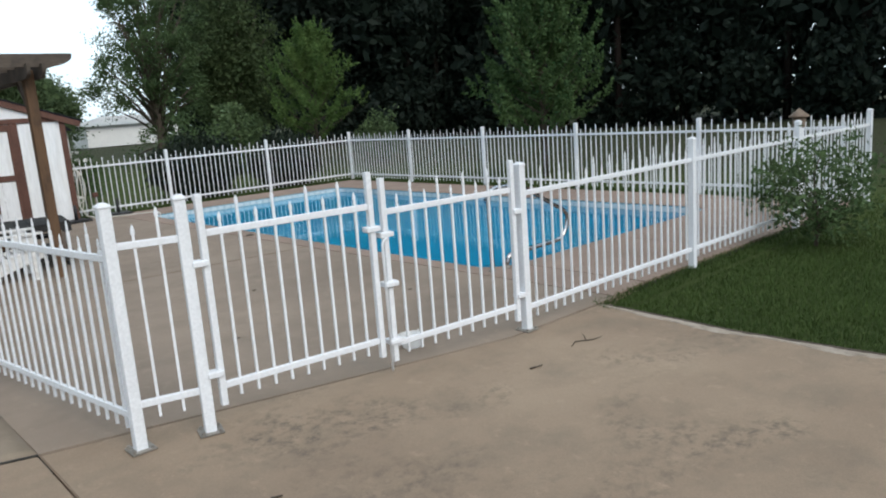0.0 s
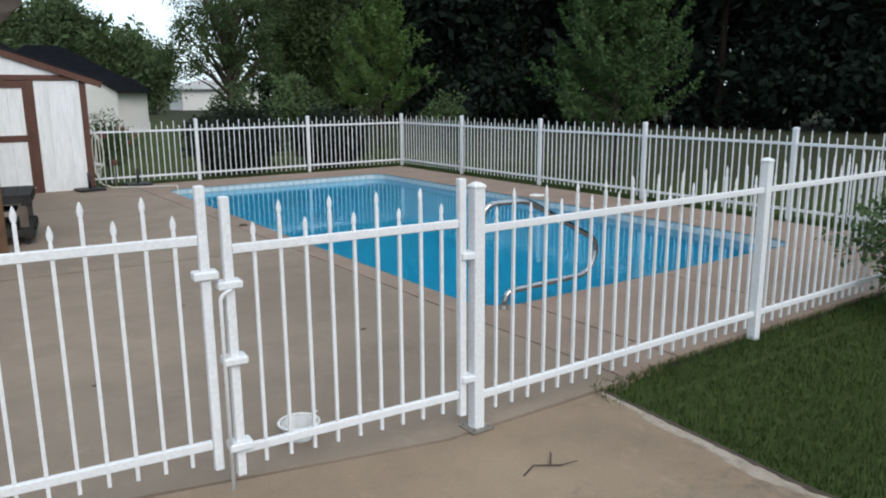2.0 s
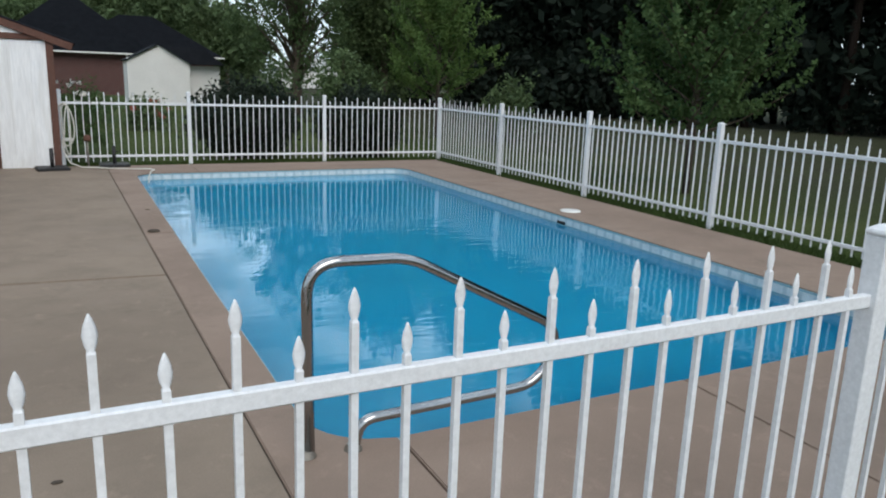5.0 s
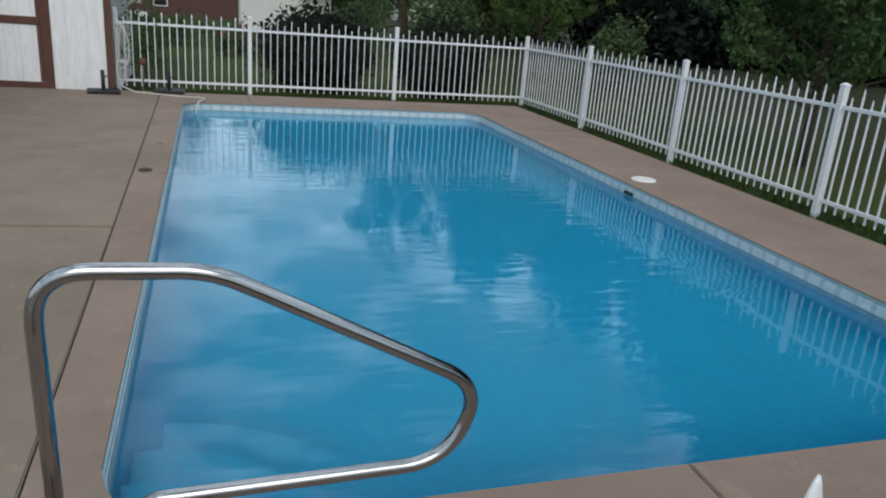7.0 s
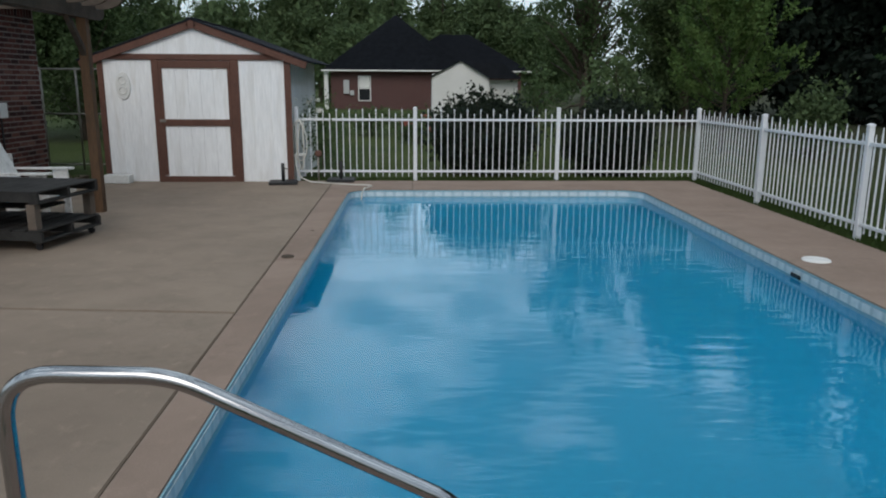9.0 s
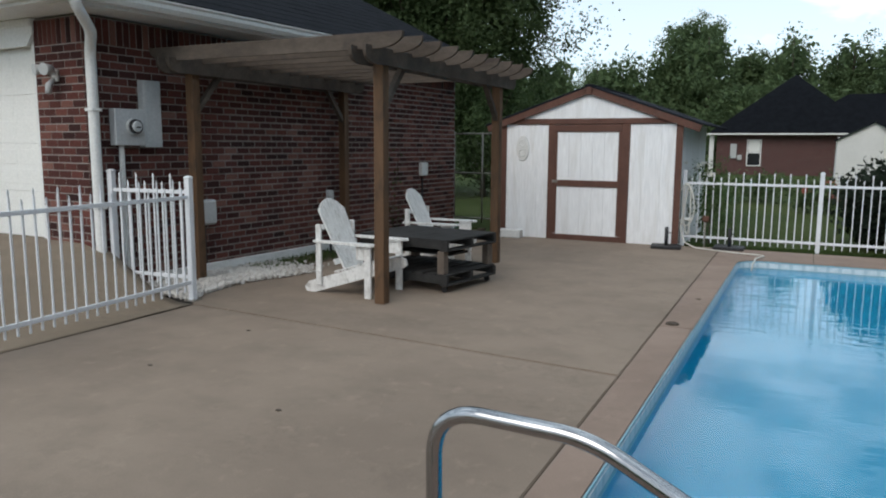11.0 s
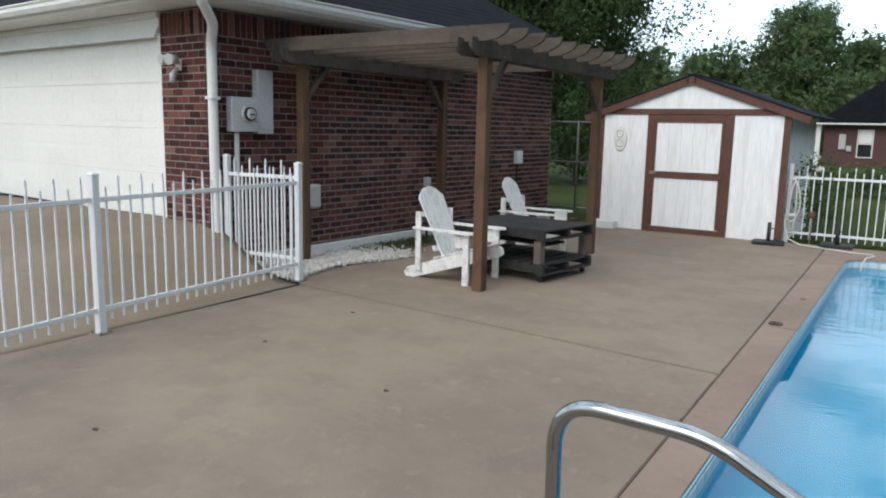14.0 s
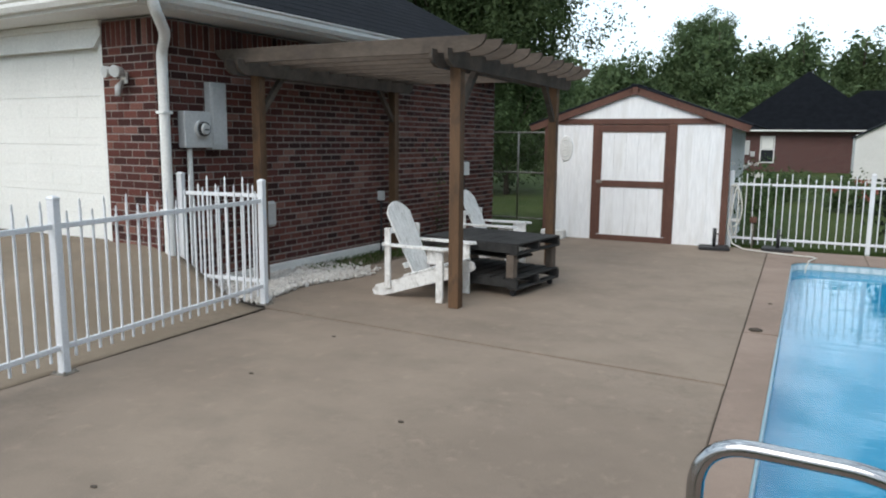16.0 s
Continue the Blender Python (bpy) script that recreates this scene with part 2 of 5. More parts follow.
M_LEAF_DARK = foliage("dark_oak_leaf", (0.03, 0.05, 0.02), (0.085, 0.12, 0.05))
M_LEAF_FAR = foliage("far_wood_leaf", (0.045, 0.075, 0.034), (0.12, 0.17, 0.075))
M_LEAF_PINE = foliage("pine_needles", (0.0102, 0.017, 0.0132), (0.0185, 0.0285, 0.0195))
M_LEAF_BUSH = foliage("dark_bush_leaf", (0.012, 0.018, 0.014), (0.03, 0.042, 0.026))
M_GRASSBLADE = foliage("grass_blade", (0.031, 0.055, 0.014), (0.07, 0.108, 0.028))
M_GRAVEL = surface("white_gravel", (0.34, 0.315, 0.285), (0.66, 0.63, 0.59), 0.9, 30, 120, 0.2, 0.002)
M_GLASS_DARK, _nt, _b = material("window_glass")
_b.inputs["Base Color"].default_value, _b.inputs["Roughness"].default_value = (0.02, 0.022, 0.025, 1), 0.05


def lawn_material():
    m, nt, b = material("lawn")
    vec = world_coords(nt)
    a, f, c = noise_tex(nt, vec, 0.35, 6, 0.6, 0.5), noise_tex(nt, vec, 14, 5, 0.75), noise_tex(nt, vec, 90, 4, 0.7)
    col = ramp(nt, a, [(0.3, (0.045, 0.072, 0.024)), (0.7, (0.092, 0.118, 0.045))])
    col = blend(nt, 0.6, col, ramp(nt, f, [(0.3, (0.4, 0.4, 0.35)), (0.7, (1.1, 1.05, 0.9))]), "MULTIPLY")
    col = blend(nt, 0.5, col, ramp(nt, c, [(0.3, (0.5, 0.5, 0.45)), (0.7, (1.2, 1.15, 1.0))]), "MULTIPLY")
    # shade of the pines put into the lawn colour, mixed with brownish straw litter
    sep, reach = nt.nodes.new("ShaderNodeSeparateXYZ"), node(nt, "ShaderNodeMapRange")
    reach.inputs["From Min"].default_value, reach.inputs["From Max"].default_value = 12.0, 17.0
    nt.links.new(vec, sep.inputs[0])
    nt.links.new(sep.outputs["X"], reach.inputs["Value"])
    shade_litter = blend(nt, 1.0, reach.outputs[0], ramp(nt, noise_tex(nt, vec, 0.9, 6, 0.7, 0.3), [(0.3, (0.55, 0.55, 0.55)), (0.6, (1, 1, 1))]), "MULTIPLY")
    shade_straw = ramp(nt, noise_tex(nt, vec, 30, 5, 0.75), [(0.3, (0.025, 0.028, 0.017)), (0.7, (0.066, 0.066, 0.042))])
    col = blend(nt, shade_litter, col, shade_straw)
    nt.links.new(col, b.inputs["Base Color"])
    b.inputs["Roughness"].default_value, b.inputs["Specular IOR Level"].default_value = 0.95, 0.08
    bump(nt, b, f, 0.8, 0.05)
    return m


def border_material():
    """Pool border print: pale tiles with faint joints."""
    m, nt, b = material("pale_tile_border")
    vec = world_coords(nt)
    n = noise_tex(nt, vec, 16, 5, 0.7, 0.8)
    col = ramp(nt, n, [(0.35, (0.46, 0.53, 0.56)), (0.5, (0.54, 0.6, 0.62)), (0.7, (0.6, 0.65, 0.67))])
    wave = node(nt, "ShaderNodeTexWave", Scale=4.2, Distortion=0.0)
    wave.bands_direction = "DIAGONAL"
    nt.links.new(world_coords(nt, (1, 1, 0)), wave.inputs["Vector"])
    col = blend(nt, ramp(nt, wave.outputs["Fac"], [(0.72, (0, 0, 0)), (0.9, (0.38, 0.38, 0.38))]), col, (0.16, 0.3, 0.37))
    nt.links.new(col, b.inputs["Base Color"])
    b.inputs["Roughness"].default_value = 0.35
    return m


def water_material():
    m, nt, b = material("pool_water")
    b.inputs["Base Color"].default_value = (0.8, 0.98, 1.0, 1)
    b.inputs["Roughness"].default_value, b.inputs["IOR"].default_value, b.inputs["Transmission Weight"].default_value = 0.0, 1.33, 1.0
    vec = world_coords(nt, (1.0, 1.0, 1.0))
    swell, rip = noise_tex(nt, world_coords(nt, (0.7, 1.3, 1)), 1.5, 2, 0.45, 0.4), noise_tex(nt, world_coords(nt, (0.28, 1.0, 1)), 8.5, 2, 0.45, 0.4)
    calm = ramp(nt, noise_tex(nt, vec, 0.42, 2, 0.5), [(0.44, (0.2, 0.2, 0.2)), (0.6, (1, 1, 1))])
    h = blend(nt, 0.55, swell, rip)
    bm_ = node(nt, "ShaderNodeBump", Strength=0.2, Distance=0.037)
    sc = nt.nodes.new("ShaderNodeMath")
    sc.operation = "MULTIPLY"
    nt.links.new(h, sc.inputs[0])
    nt.links.new(calm, sc.inputs[1])
    nt.links.new(sc.outputs[0], bm_.inputs["Height"])
    nt.links.new(bm_.outputs[0], b.inputs["Normal"])
    return m


M_LAWN, M_BORDER, M_WATER = lawn_material(), border_material(), water_material()


# ---------------------------------------------------------------- mesh helpers
def box(bm, x0, x1, y0, y1, z0, z1, m=None):
    vs = [bm.verts.new(Vector(p)) for p in ((x0, y0, z0), (x1, y0, z0), (x1, y1, z0), (x0, y1, z0), (x0, y0, z1), (x1, y0, z1), (x1, y1, z1), (x0, y1, z1))]
    for f in ((3, 2, 1, 0), (4, 5, 6, 7), (0, 1, 5, 4), (1, 2, 6, 5), (2, 3, 7, 6), (3, 0, 4, 7)):
        bm.faces.new([vs[i] for i in f])
    if m is not None:
        bmesh.ops.transform(bm, matrix=m, verts=vs)
    return vs


def prism(bm, pts, z0, z1, m=None):
    """A flat polygon (counter-clockwise from above) with thickness."""
    lo = [bm.verts.new((x, y, z0)) for x, y in pts]
    hi = [bm.verts.new((x, y, z1)) for x, y in pts]
    bm.faces.new(hi)
    bm.faces.new(lo[::-1])
    n = len(pts)
    for i in range(n):
        bm.faces.new((lo[i], lo[(i + 1) % n], hi[(i + 1) % n], hi[i]))
    if m is not None:
        bmesh.ops.transform(bm, matrix=m, verts=lo + hi)
    return lo + hi


def tube(bm, path, radius, sides=10, caps=True):
    """A round tube along a path of points; radius may be one number or one a point."""
    path = [Vector(p) for p in path]
    rad = radius if isinstance(radius, (list, tuple)) else [radius] * len(path)
    rings, up = [], None
    for i, p in enumerate(path):
        d = (path[min(i + 1, len(path) - 1)] - path[max(i - 1, 0)]).normalized()
        if up is None:
            up = d.orthogonal().normalized()
        up = (up - d * up.dot(d)).normalized()
        side = d.cross(up)
        rings.append([bm.verts.new(p + (up * math.cos(a) + side * math.sin(a)) * rad[i]) for a in (2 * math.pi * k / sides for k in range(sides))])
    for a, b in zip(rings, rings[1:]):
        for k in range(sides):
            f = bm.faces.new((a[k], a[(k + 1) % sides], b[(k + 1) % sides], b[k]))
            f.smooth = True
    if caps:
        bm.faces.new(rings[0][::-1])
        bm.faces.new(rings[-1])


def soften(bm, width, segments=1):
    bmesh.ops.bevel(bm, geom=bm.edges[:], offset=width, segments=segments, affect="EDGES", clamp_overlap=True)


def mesh_of(name, bm, mat, recalc=True):
    if recalc:
        bmesh.ops.recalc_face_normals(bm, faces=bm.faces[:])
    me = bpy.data.meshes.new(name)
    bm.to_mesh(me)
    bm.free()
    me.materials.append(mat)
    return me


def part(name, bm, mat, parent=None, label="", at=None):
    """Links a bmesh, or a mesh that is shared, as one object under its thing."""
    me = bm if isinstance(bm, bpy.types.Mesh) else mesh_of(name, bm, mat)
    ob = new(name, me)
    if parent is not None:
        ob.parent = parent
    if at is not None:
        ob.matrix_basis = at
    if label:
        tagged(ob, label)
    return ob


def thing(name, label, category, at=None, group="", kind=""):
    ob = new(name)
    ob.empty_display_size = 0.1
    if at is not None:
        ob.matrix_basis = at
    return tagged(ob, label, category, group, kind)


def boxes(*dims):
    bm = bmesh.new()
    for d in dims:
        box(bm, *d)
    return bm


def soft_box(d, w=0.004):
    bm = boxes(d)
    soften(bm, w)
    return bm


def arc(cx, cy, r, a0, a1, n=8):
    return [(cx + r * math.cos(radians(a0 + (a1 - a0) * k / n)), cy + r * math.sin(radians(a0 + (a1 - a0) * k / n))) for k in range(n + 1)]


def fillet(points, radius, n=6):
    """A path with its corners rounded."""
    pts = [Vector(p) for p in points]
    out = [pts[0]]
    for a, b, c in zip(pts, pts[1:], pts[2:]):
        u, v = (a - b).normalized(), (c - b).normalized()
        r = radius[len(out) // (n + 1)] if isinstance(radius, (list, tuple)) else radius
        d = min(r, (a - b).length * 0.49, (c - b).length * 0.49)
        p, q = b + u * d, b + v * d
        for k in range(n + 1):
            t = k / n
            out.append(p * (1 - t) ** 2 + b * 2 * t * (1 - t) + q * t * t)
    out.append(pts[-1])
    return out


# ---------------------------------------------------------------- ground and paving
POOL_W, POOL_E, POOL_S, POOL_N, POOL_R = 5.33, 9.81, 5.04, 14.42, 0.35


def drive_height(x, y):
    """The driveway climbs from the pool fence to the garage."""
    sx = min(1.0, max(0.0, (0.62 - x) / 1.35))
    sy = min(1.0, max(0.0, (y - 4.4) / 3.9))
    sx, sy = sx * sx * (3 - 2 * sx), sy * sy * (3 - 2 * sy)
    return 0.53 * sx * sy


def ground_height(x, y):
    far = max(abs(x - 6) - 14, abs(y - 9) - 16, 0.0)
    z = -0.06 + 0.05 * noise.noise(Vector((x * 0.12, y * 0.12, 0))) * min(1, far * 0.15)
    return z - 0.03 * max(0.0, min(1.0, (x - 10.9) * 2))


def spaced(lo, hi, marks):
    out, step = set(marks), 1.0
    v = lo
    while v <= hi:
        out.add(round(v, 3))
        v += 1.0 if -15 < v < 35 else 6.0 if -60 < v < 90 else 60.0
    return sorted(out)


def build_ground():
    xs, ys = spaced(-600, 600, (5.2, 9.86)), spaced(-600, 700, (4.8, 14.65))
    verts = [(x, y, ground_height(x, y)) for y in ys for x in xs]
    faces, nx = [], len(xs)
    for j in range(len(ys) - 1):
        for i in range(nx - 1):
            if 5.1 < (xs[i] + xs[i + 1]) / 2 < 9.9 and 4.7 < (ys[j] + ys[j + 1]) / 2 < 14.66:
                continue
            a = j * nx + i
            faces.append((a, a + 1, a + nx + 1, a + nx))
    me = bpy.data.meshes.new("ground")
    me.from_pydata(verts, [], faces)
    me.materials.append(M_LAWN)
    tagged(new("ground", me), "mown green lawn running out to the woods", "ground", kind="structure")


build_ground()


def slab(pts, mat, parent, z1=0.0, depth=0.14):
    bm = bmesh.new()
    prism(bm, pts, z1 - depth, z1)
    top = [e for e in bm.edges if all(abs(v.co.z - z1) < 1e-6 for v in e.verts)]
    bmesh.ops.bevel(bm, geom=top, offset=0.006, segments=2, affect="EDGES")
    return part("slab", bm, mat, parent)


def inset(pts, g=0.006):
    """Draws a convex polygon in by g, to leave a joint round it."""
    out, n = [], len(pts)
    for i in range(n):
        p, a, b = Vector(pts[i]), Vector(pts[i - 1]), Vector(pts[(i + 1) % n])
        u, v = (p - a).normalized(), (b - p).normalized()
        n1, n2 = Vector((-u.y, u.x)), Vector((-v.y, v.x))
        k = (n1 + n2) / max(0.3, 1 + n1.dot(n2))
        out.append(tuple(p + k * g))
    return out


deck = thing("pool_deck", "worn tan concrete pool deck with dirt-filled joints", "pavement", kind="structure")
part("bed", boxes((0.0, 4.98, 3.9, 15.45, -0.3, -0.015), (4.98, 5.2, 3.5, 15.45, -0.3, -0.015), (5.2, 10.95, 14.66, 15.45, -0.3, -0.015), (9.86, 10.95, 3.5, 14.66, -0.3, -0.03), (5.2, 9.86, 3.5, 4.8, -0.3, -0.03)), M_JOINT, deck)
slab(inset([(0.78, 4.17), (2.49, 3.74), (3.78, 3.42), (5.12, 3.42), (5.06, 8.216), (0.72, 8.556)], 0.004), M_DECK, deck)
slab(inset([(0.72, 8.578), (5.06, 8.238), (4.97, 15.5), (0.62, 15.5), (0.16, 9.0), (0.6, 8.72)], 0.004), M_DECK, deck)
W, E_, S, N, R = POOL_W, POOL_E, POOL_S, POOL_N, POOL_R
slab(inset([(5.12, 3.46), (W + R, 3.51), (W + R, S)] + arc(W + R, S + R, R, 270, 180) [1:] + [(W, 9.85), (5.04, 9.85)], 0.004), M_COPING, deck)
slab([(5.046, 9.855), (W, 9.855)] + [(W, N - R)] + arc(W + R, N - R, R, 180, 90)[1:] + [(W + R + 0.6, N), (W + R + 0.6, 15.5), (4.976, 15.5)], M_COPING, deck)
slab([(W + R + 0.608, N), (E_ - R, N)] + arc(E_ - R, N - R, R, 90, 0)[1:] + [(E_, 12.4), (10.98, 12.4), (10.98, 15.5), (W + R + 0.608, 15.5)], M_COPING, deck)
slab([(E_, 12.394), (E_, S + R)] + arc(E_ - R, S + R, R, 0, -90)[1:] + [(E_ - R, 3.51), (10.98, 3.51), (10.98, 12.394)], M_COPING, deck)
slab([(7.42, S), (7.38, 3.51), (E_ - R - 0.008, 3.51), (E_ - R - 0.008, S)], M_COPING, deck)
slab([(W + R + 0.008, S), (W + R + 0.008, 3.51), (7.372, 3.51), (7.412, S)], M_COPING, deck)

apron = thing("concrete_apron", "stained tan concrete apron before the pool gate", "pavement", kind="structure")
slab([(0.79, 4.155), (0.79, -9.0), (4.83, -9.0), (4.85, 1.0), (4.78, 2.2), (4.86, 3.408), (3.78, 3.408), (2.49, 3.725), (1.17, 4.06)], M_APRON, apron, -0.004)
slab([(0.78, -9.0), (0.78, 1.6), (-3.2, 1.75), (-3.2, -9.0)], M_APRON, apron, -0.004)
slab([(0.78, 1.61), (0.78, 4.16), (0.44, 4.27), (-3.2, 5.0), (-3.2, 1.76)], M_APRON, apron, -0.004)

bm = bmesh.new()
prism(bm, [(0.785, 4.158), (0.785, 4.176), (0.44, 4.288), (-3.2, 5.02), (-3.2, 5.0), (0.44, 4.268)], -0.05, 0.003)
part("joint", bm, M_JOINT, apron, "dark dirt-filled joint")


def build_driveway():
    xs = [0.78 - 0.12 * i for i in range(26)] + [-2.6 - 0.7 * i for i in range(1, 12)]
    bm = bmesh.new()
    cols = []
    for x in xs:
        y0 = 4.17 if x >= 0.77 else min(5.0, 4.2 + (0.78 - x) * 0.22)
        edge = 8.56 if x > -0.44 else 8.60
        rows = []
        for k in range(33):
            y = y0 + (edge - y0) * k / 32
            rows.append(bm.verts.new((x, y, drive_height(x, y))))
        cols.append(rows)
    for a, b in zip(cols, cols[1:]):
        for k in range(32):
            f = bm.faces.new((a[k], a[k + 1], b[k + 1], b[k]))
            f.smooth = True
    rim = [e for e in bm.edges if e.is_boundary]
    low = bmesh.ops.extrude_edge_only(bm, edges=rim)
    for v in low["geom"]:
        if isinstance(v, bmesh.types.BMVert):
            v.co.z = -0.25
    tagged(part("driveway", bm, M_DRIVE), "pale concrete driveway climbing to the garage", "driveway", kind="structure")


build_driveway()


# ---------------------------------------------------------------- pool
def pool_outline(grow=0.0, n=8):
    w, e, s, t, r = W - grow, E_ + grow, S - grow, N + grow, max(0.12, R + grow)
    return arc(w + r, s + r, r, 180, 270, n) + arc(e - r, s + r, r, 270, 360, n) + arc(e - r, t - r, r, 0, 90, n) + arc(w + r, t - r, r, 90, 180, n)


def ring_wall(pts, z0, z1, thick):
    bm = bmesh.new()
    n = len(pts)
    c = Vector((sum(p[0] for p in pts) / n, sum(p[1] for p in pts) / n))
    rows = []
    for off, z in ((0, z0), (0, z1), (thick, z1), (thick, z0)):
        ring = []
        for i in range(n):
            u = Vector(pts[(i + 1) % n]) - Vector(pts[i - 1])
            o = Vector((u.y, -u.x)).normalized() * off
            ring.append(bm.verts.new((pts[i][0] + o.x, pts[i][1] + o.y, z)))
        rows.append(ring)
    for a, b in zip(rows, rows[1:] + rows[:1]):
        for i in range(n):
            bm.faces.new((a[i], a[(i + 1) % n], b[(i + 1) % n], b[i]))
    return bm


pool = thing("swimming_pool", "rectangular in-ground pool with a blue vinyl liner", "swimming pool", pose(0, 0, 0), kind="structure")
edge = pool_outline(-0.012)
part("border_band", ring_wall(edge, -0.1, -0.033, 0.02), M_BORDER, pool, "pale tile-print border")
part("border_foot", ring_wall(edge, -0.17, -0.102, 0.02), M_TEAL, pool, "teal lower edge of the border")
bm = bmesh.new()
rows = []
for g, z in ((-0.012, -0.171), (-0.016, -0.4), (-0.06, -0.52), (-0.14, -0.62), (-0.28, -0.7), (-0.48, -0.75), (-0.76, -0.785), (-1.1, -0.8)):
    rows.append([bm.verts.new((x, y, z)) for x, y in pool_outline(g)])
for a, b in zip(rows, rows[1:]):
    for k in range(len(a)):
        f = bm.faces.new((a[k], a[(k + 1) % len(a)], b[(k + 1) % len(a)], b[k]))
        f.smooth = True
bm.faces.new(rows[-1])
part("liner", bm, M_LINER, pool, "smooth blue vinyl liner")
part("coping_lip", ring_wall(pool_outline(-0.007), -0.031, -0.012, 0.03), M_TEAL, pool, "thin grey-teal coping lip")
for k, r in enumerate((0.5, 0.85, 1.2)):
    bm = bmesh.new()
    prism(bm, [(W + 0.03, S + 0.03)] + [(W + 0.03 + r * math.cos(radians(a)), S + 0.03 + r * math.sin(radians(a))) for a in range(0, 91, 6)], -0.79, -0.26 - 0.18 * k)
    bmesh.ops.bevel(bm, geom=[e for e in bm.edges if all(v.co.z > -0.7 for v in e.verts)], offset=0.02, segments=2, affect="EDGES")
    part("step", bm, M_LINER, pool)
bm = bmesh.new()
vs = [bm.verts.new((x, y, -0.112)) for x, y in pool_outline(-0.008)]
bm.faces.new(vs)
water = part("water", bm, M_WATER, pool, "clear blue pool water with soft ripples")
water.visible_shadow = False
box_ = soft_box((-0.085, 0.085, -0.012, 0.0, -0.105, -0.065), 0.006)
part("skimmer_mouth", box_, M_BLACK, pool, "dark skimmer mouth", pose(E_ - 0.02, 9.5, 0, 0, 0, -90))


def lid(name, label, x, y, r, mat):
    bm = bmesh.new()
    bmesh.ops.create_cone(bm, cap_ends=True, segments=28, radius1=r, radius2=r * 0.94, depth=0.012)
    bmesh.ops.translate(bm, verts=bm.verts[:], vec=(0, 0, 0.006))
    tube(bm, [(r * 0.72 * math.cos(a), r * 0.72 * math.sin(a), 0.013) for a in [2 * math.pi * k / 24 for k in range(25)]], 0.004, 6)
    return part(name, bm, mat, deck, label, pose(x, y, 0))


lid("skimmer_lid", "round white plastic skimmer lid in the deck", 10.1, 9.75, 0.13, M_WHITEPLASTIC)
lid("skimmer_lid", "round dirty brown skimmer lid in the coping", 5.14, 9.95, 0.06, M_BARK)

rail = thing("pool_handrail", "bent stainless steel stair handrail set in the deck", "handrail", pose(5.25, 5.02, 0))
bm = bmesh.new()
tube(bm, fillet([(0.01, 0, 0), (0.0, 0, 0.852), (0.45, 0.0, 0.84), (1.285, 0.0, 0.415), (1.175, 0.0, 0.145), (0.235, -0.02, 0.135), (0.2, -0.02, 0.0)], (0.15, 0.09, 0.16, 0.16, 0.12), 8), 0.024, 16)
part("rail", bm, M_STEEL, rail)
for p in ((0, 0), (0.2, -0.02)):
    bm = bmesh.new()
    bmesh.ops.create_cone(bm, cap_ends=True, segments=20, radius1=0.04, radius2=0.028, depth=0.03)
    bmesh.ops.translate(bm, verts=bm.verts[:], vec=(p[0], p[1], 0.0175))
    part("escutcheon", bm, M_GALV, rail, "corroded escutcheon plate")


# ---------------------------------------------------------------- fence
PITCH = 0.11
RAIL_T, RAIL_B, TALL, SHORT, FOOT = 1.05, 0.19, 1.235, 1.155, 0.1


def picket_mesh(top):
    """A thin square tube with a flattened spear tip."""
    bm = bmesh.new()
    h, z = 0.0072, top - 0.066
    rings = [(FOOT, h, h, 1), (z, h, h, 1), (z + 0.005, 0.006, 0.0052, 0), (z + 0.016, 0.01, 0.0052, 0), (z + 0.03, 0.0122, 0.0048, 0), (z + 0.044, 0.01, 0.004, 0), (z + 0.057, 0.0056, 0.003, 0), (top, 0.0016, 0.0016, 0)]
    loops = []
    for zz, a, b, square in rings:
        ring = []
        for k in range(8):
            u, v = math.cos(math.pi * k / 4), math.sin(math.pi * k / 4)
            f = 1 / max(abs(u), abs(v)) if square else 1.0
            ring.append(bm.verts.new((u * f * a, v * f * b, zz)))
        loops.append(ring)
    for i, (p, q) in enumerate(zip(loops, loops[1:])):
        for k in range(8):
            f = bm.faces.new((p[k], p[(k + 1) % 8], q[(k + 1) % 8], q[k]))
            f.smooth = i > 1
    bm.faces.new(loops[0][::-1])
    bm.faces.new(loops[-1])
    return mesh_of("picket", bm, M_FENCE)


def post_mesh(top, w=0.031):
    bm = bmesh.new()
    box(bm, -w, w, -w, w, 0, top - 0.03)
    c = [bm.verts.new((sx * w * 1.14, sy * w * 1.14, z)) for z in (top - 0.03, top - 0.016) for sx, sy in ((-1, -1), (1, -1), (1, 1), (-1, 1))]
    t = [bm.verts.new((sx * w * 0.45, sy * w * 0.45, top)) for sx, sy in ((-1, -1), (1, -1), (1, 1), (-1, 1))]
    bm.faces.new(c[3::-1])
    bm.faces.new(t)
    for lo, hi in ((c[:4], c[4:]), (c[4:], t)):
        for k in range(4):
            bm.faces.new((lo[k], lo[(k + 1) % 4], hi[(k + 1) % 4], hi[k]))
    bmesh.ops.bevel(bm, geom=bm.edges[:], offset=0.004, segments=1, affect="EDGES")
    return mesh_of("post", bm, M_FENCE)


def plate_mesh():
    bm = bmesh.new()
    box(bm, -0.065, 0.065, -0.065, 0.065, 0, 0.008)
    for sx in (-1, 1):
        for sy in (-1, 1):
            bmesh.ops.create_cone(bm, cap_ends=True, segments=8, radius1=0.011, radius2=0.009, depth=0.02, matrix=Matrix.Translation((sx * 0.047, sy * 0.047, 0.014)))
    return mesh_of("base_plate", bm, M_GALV)


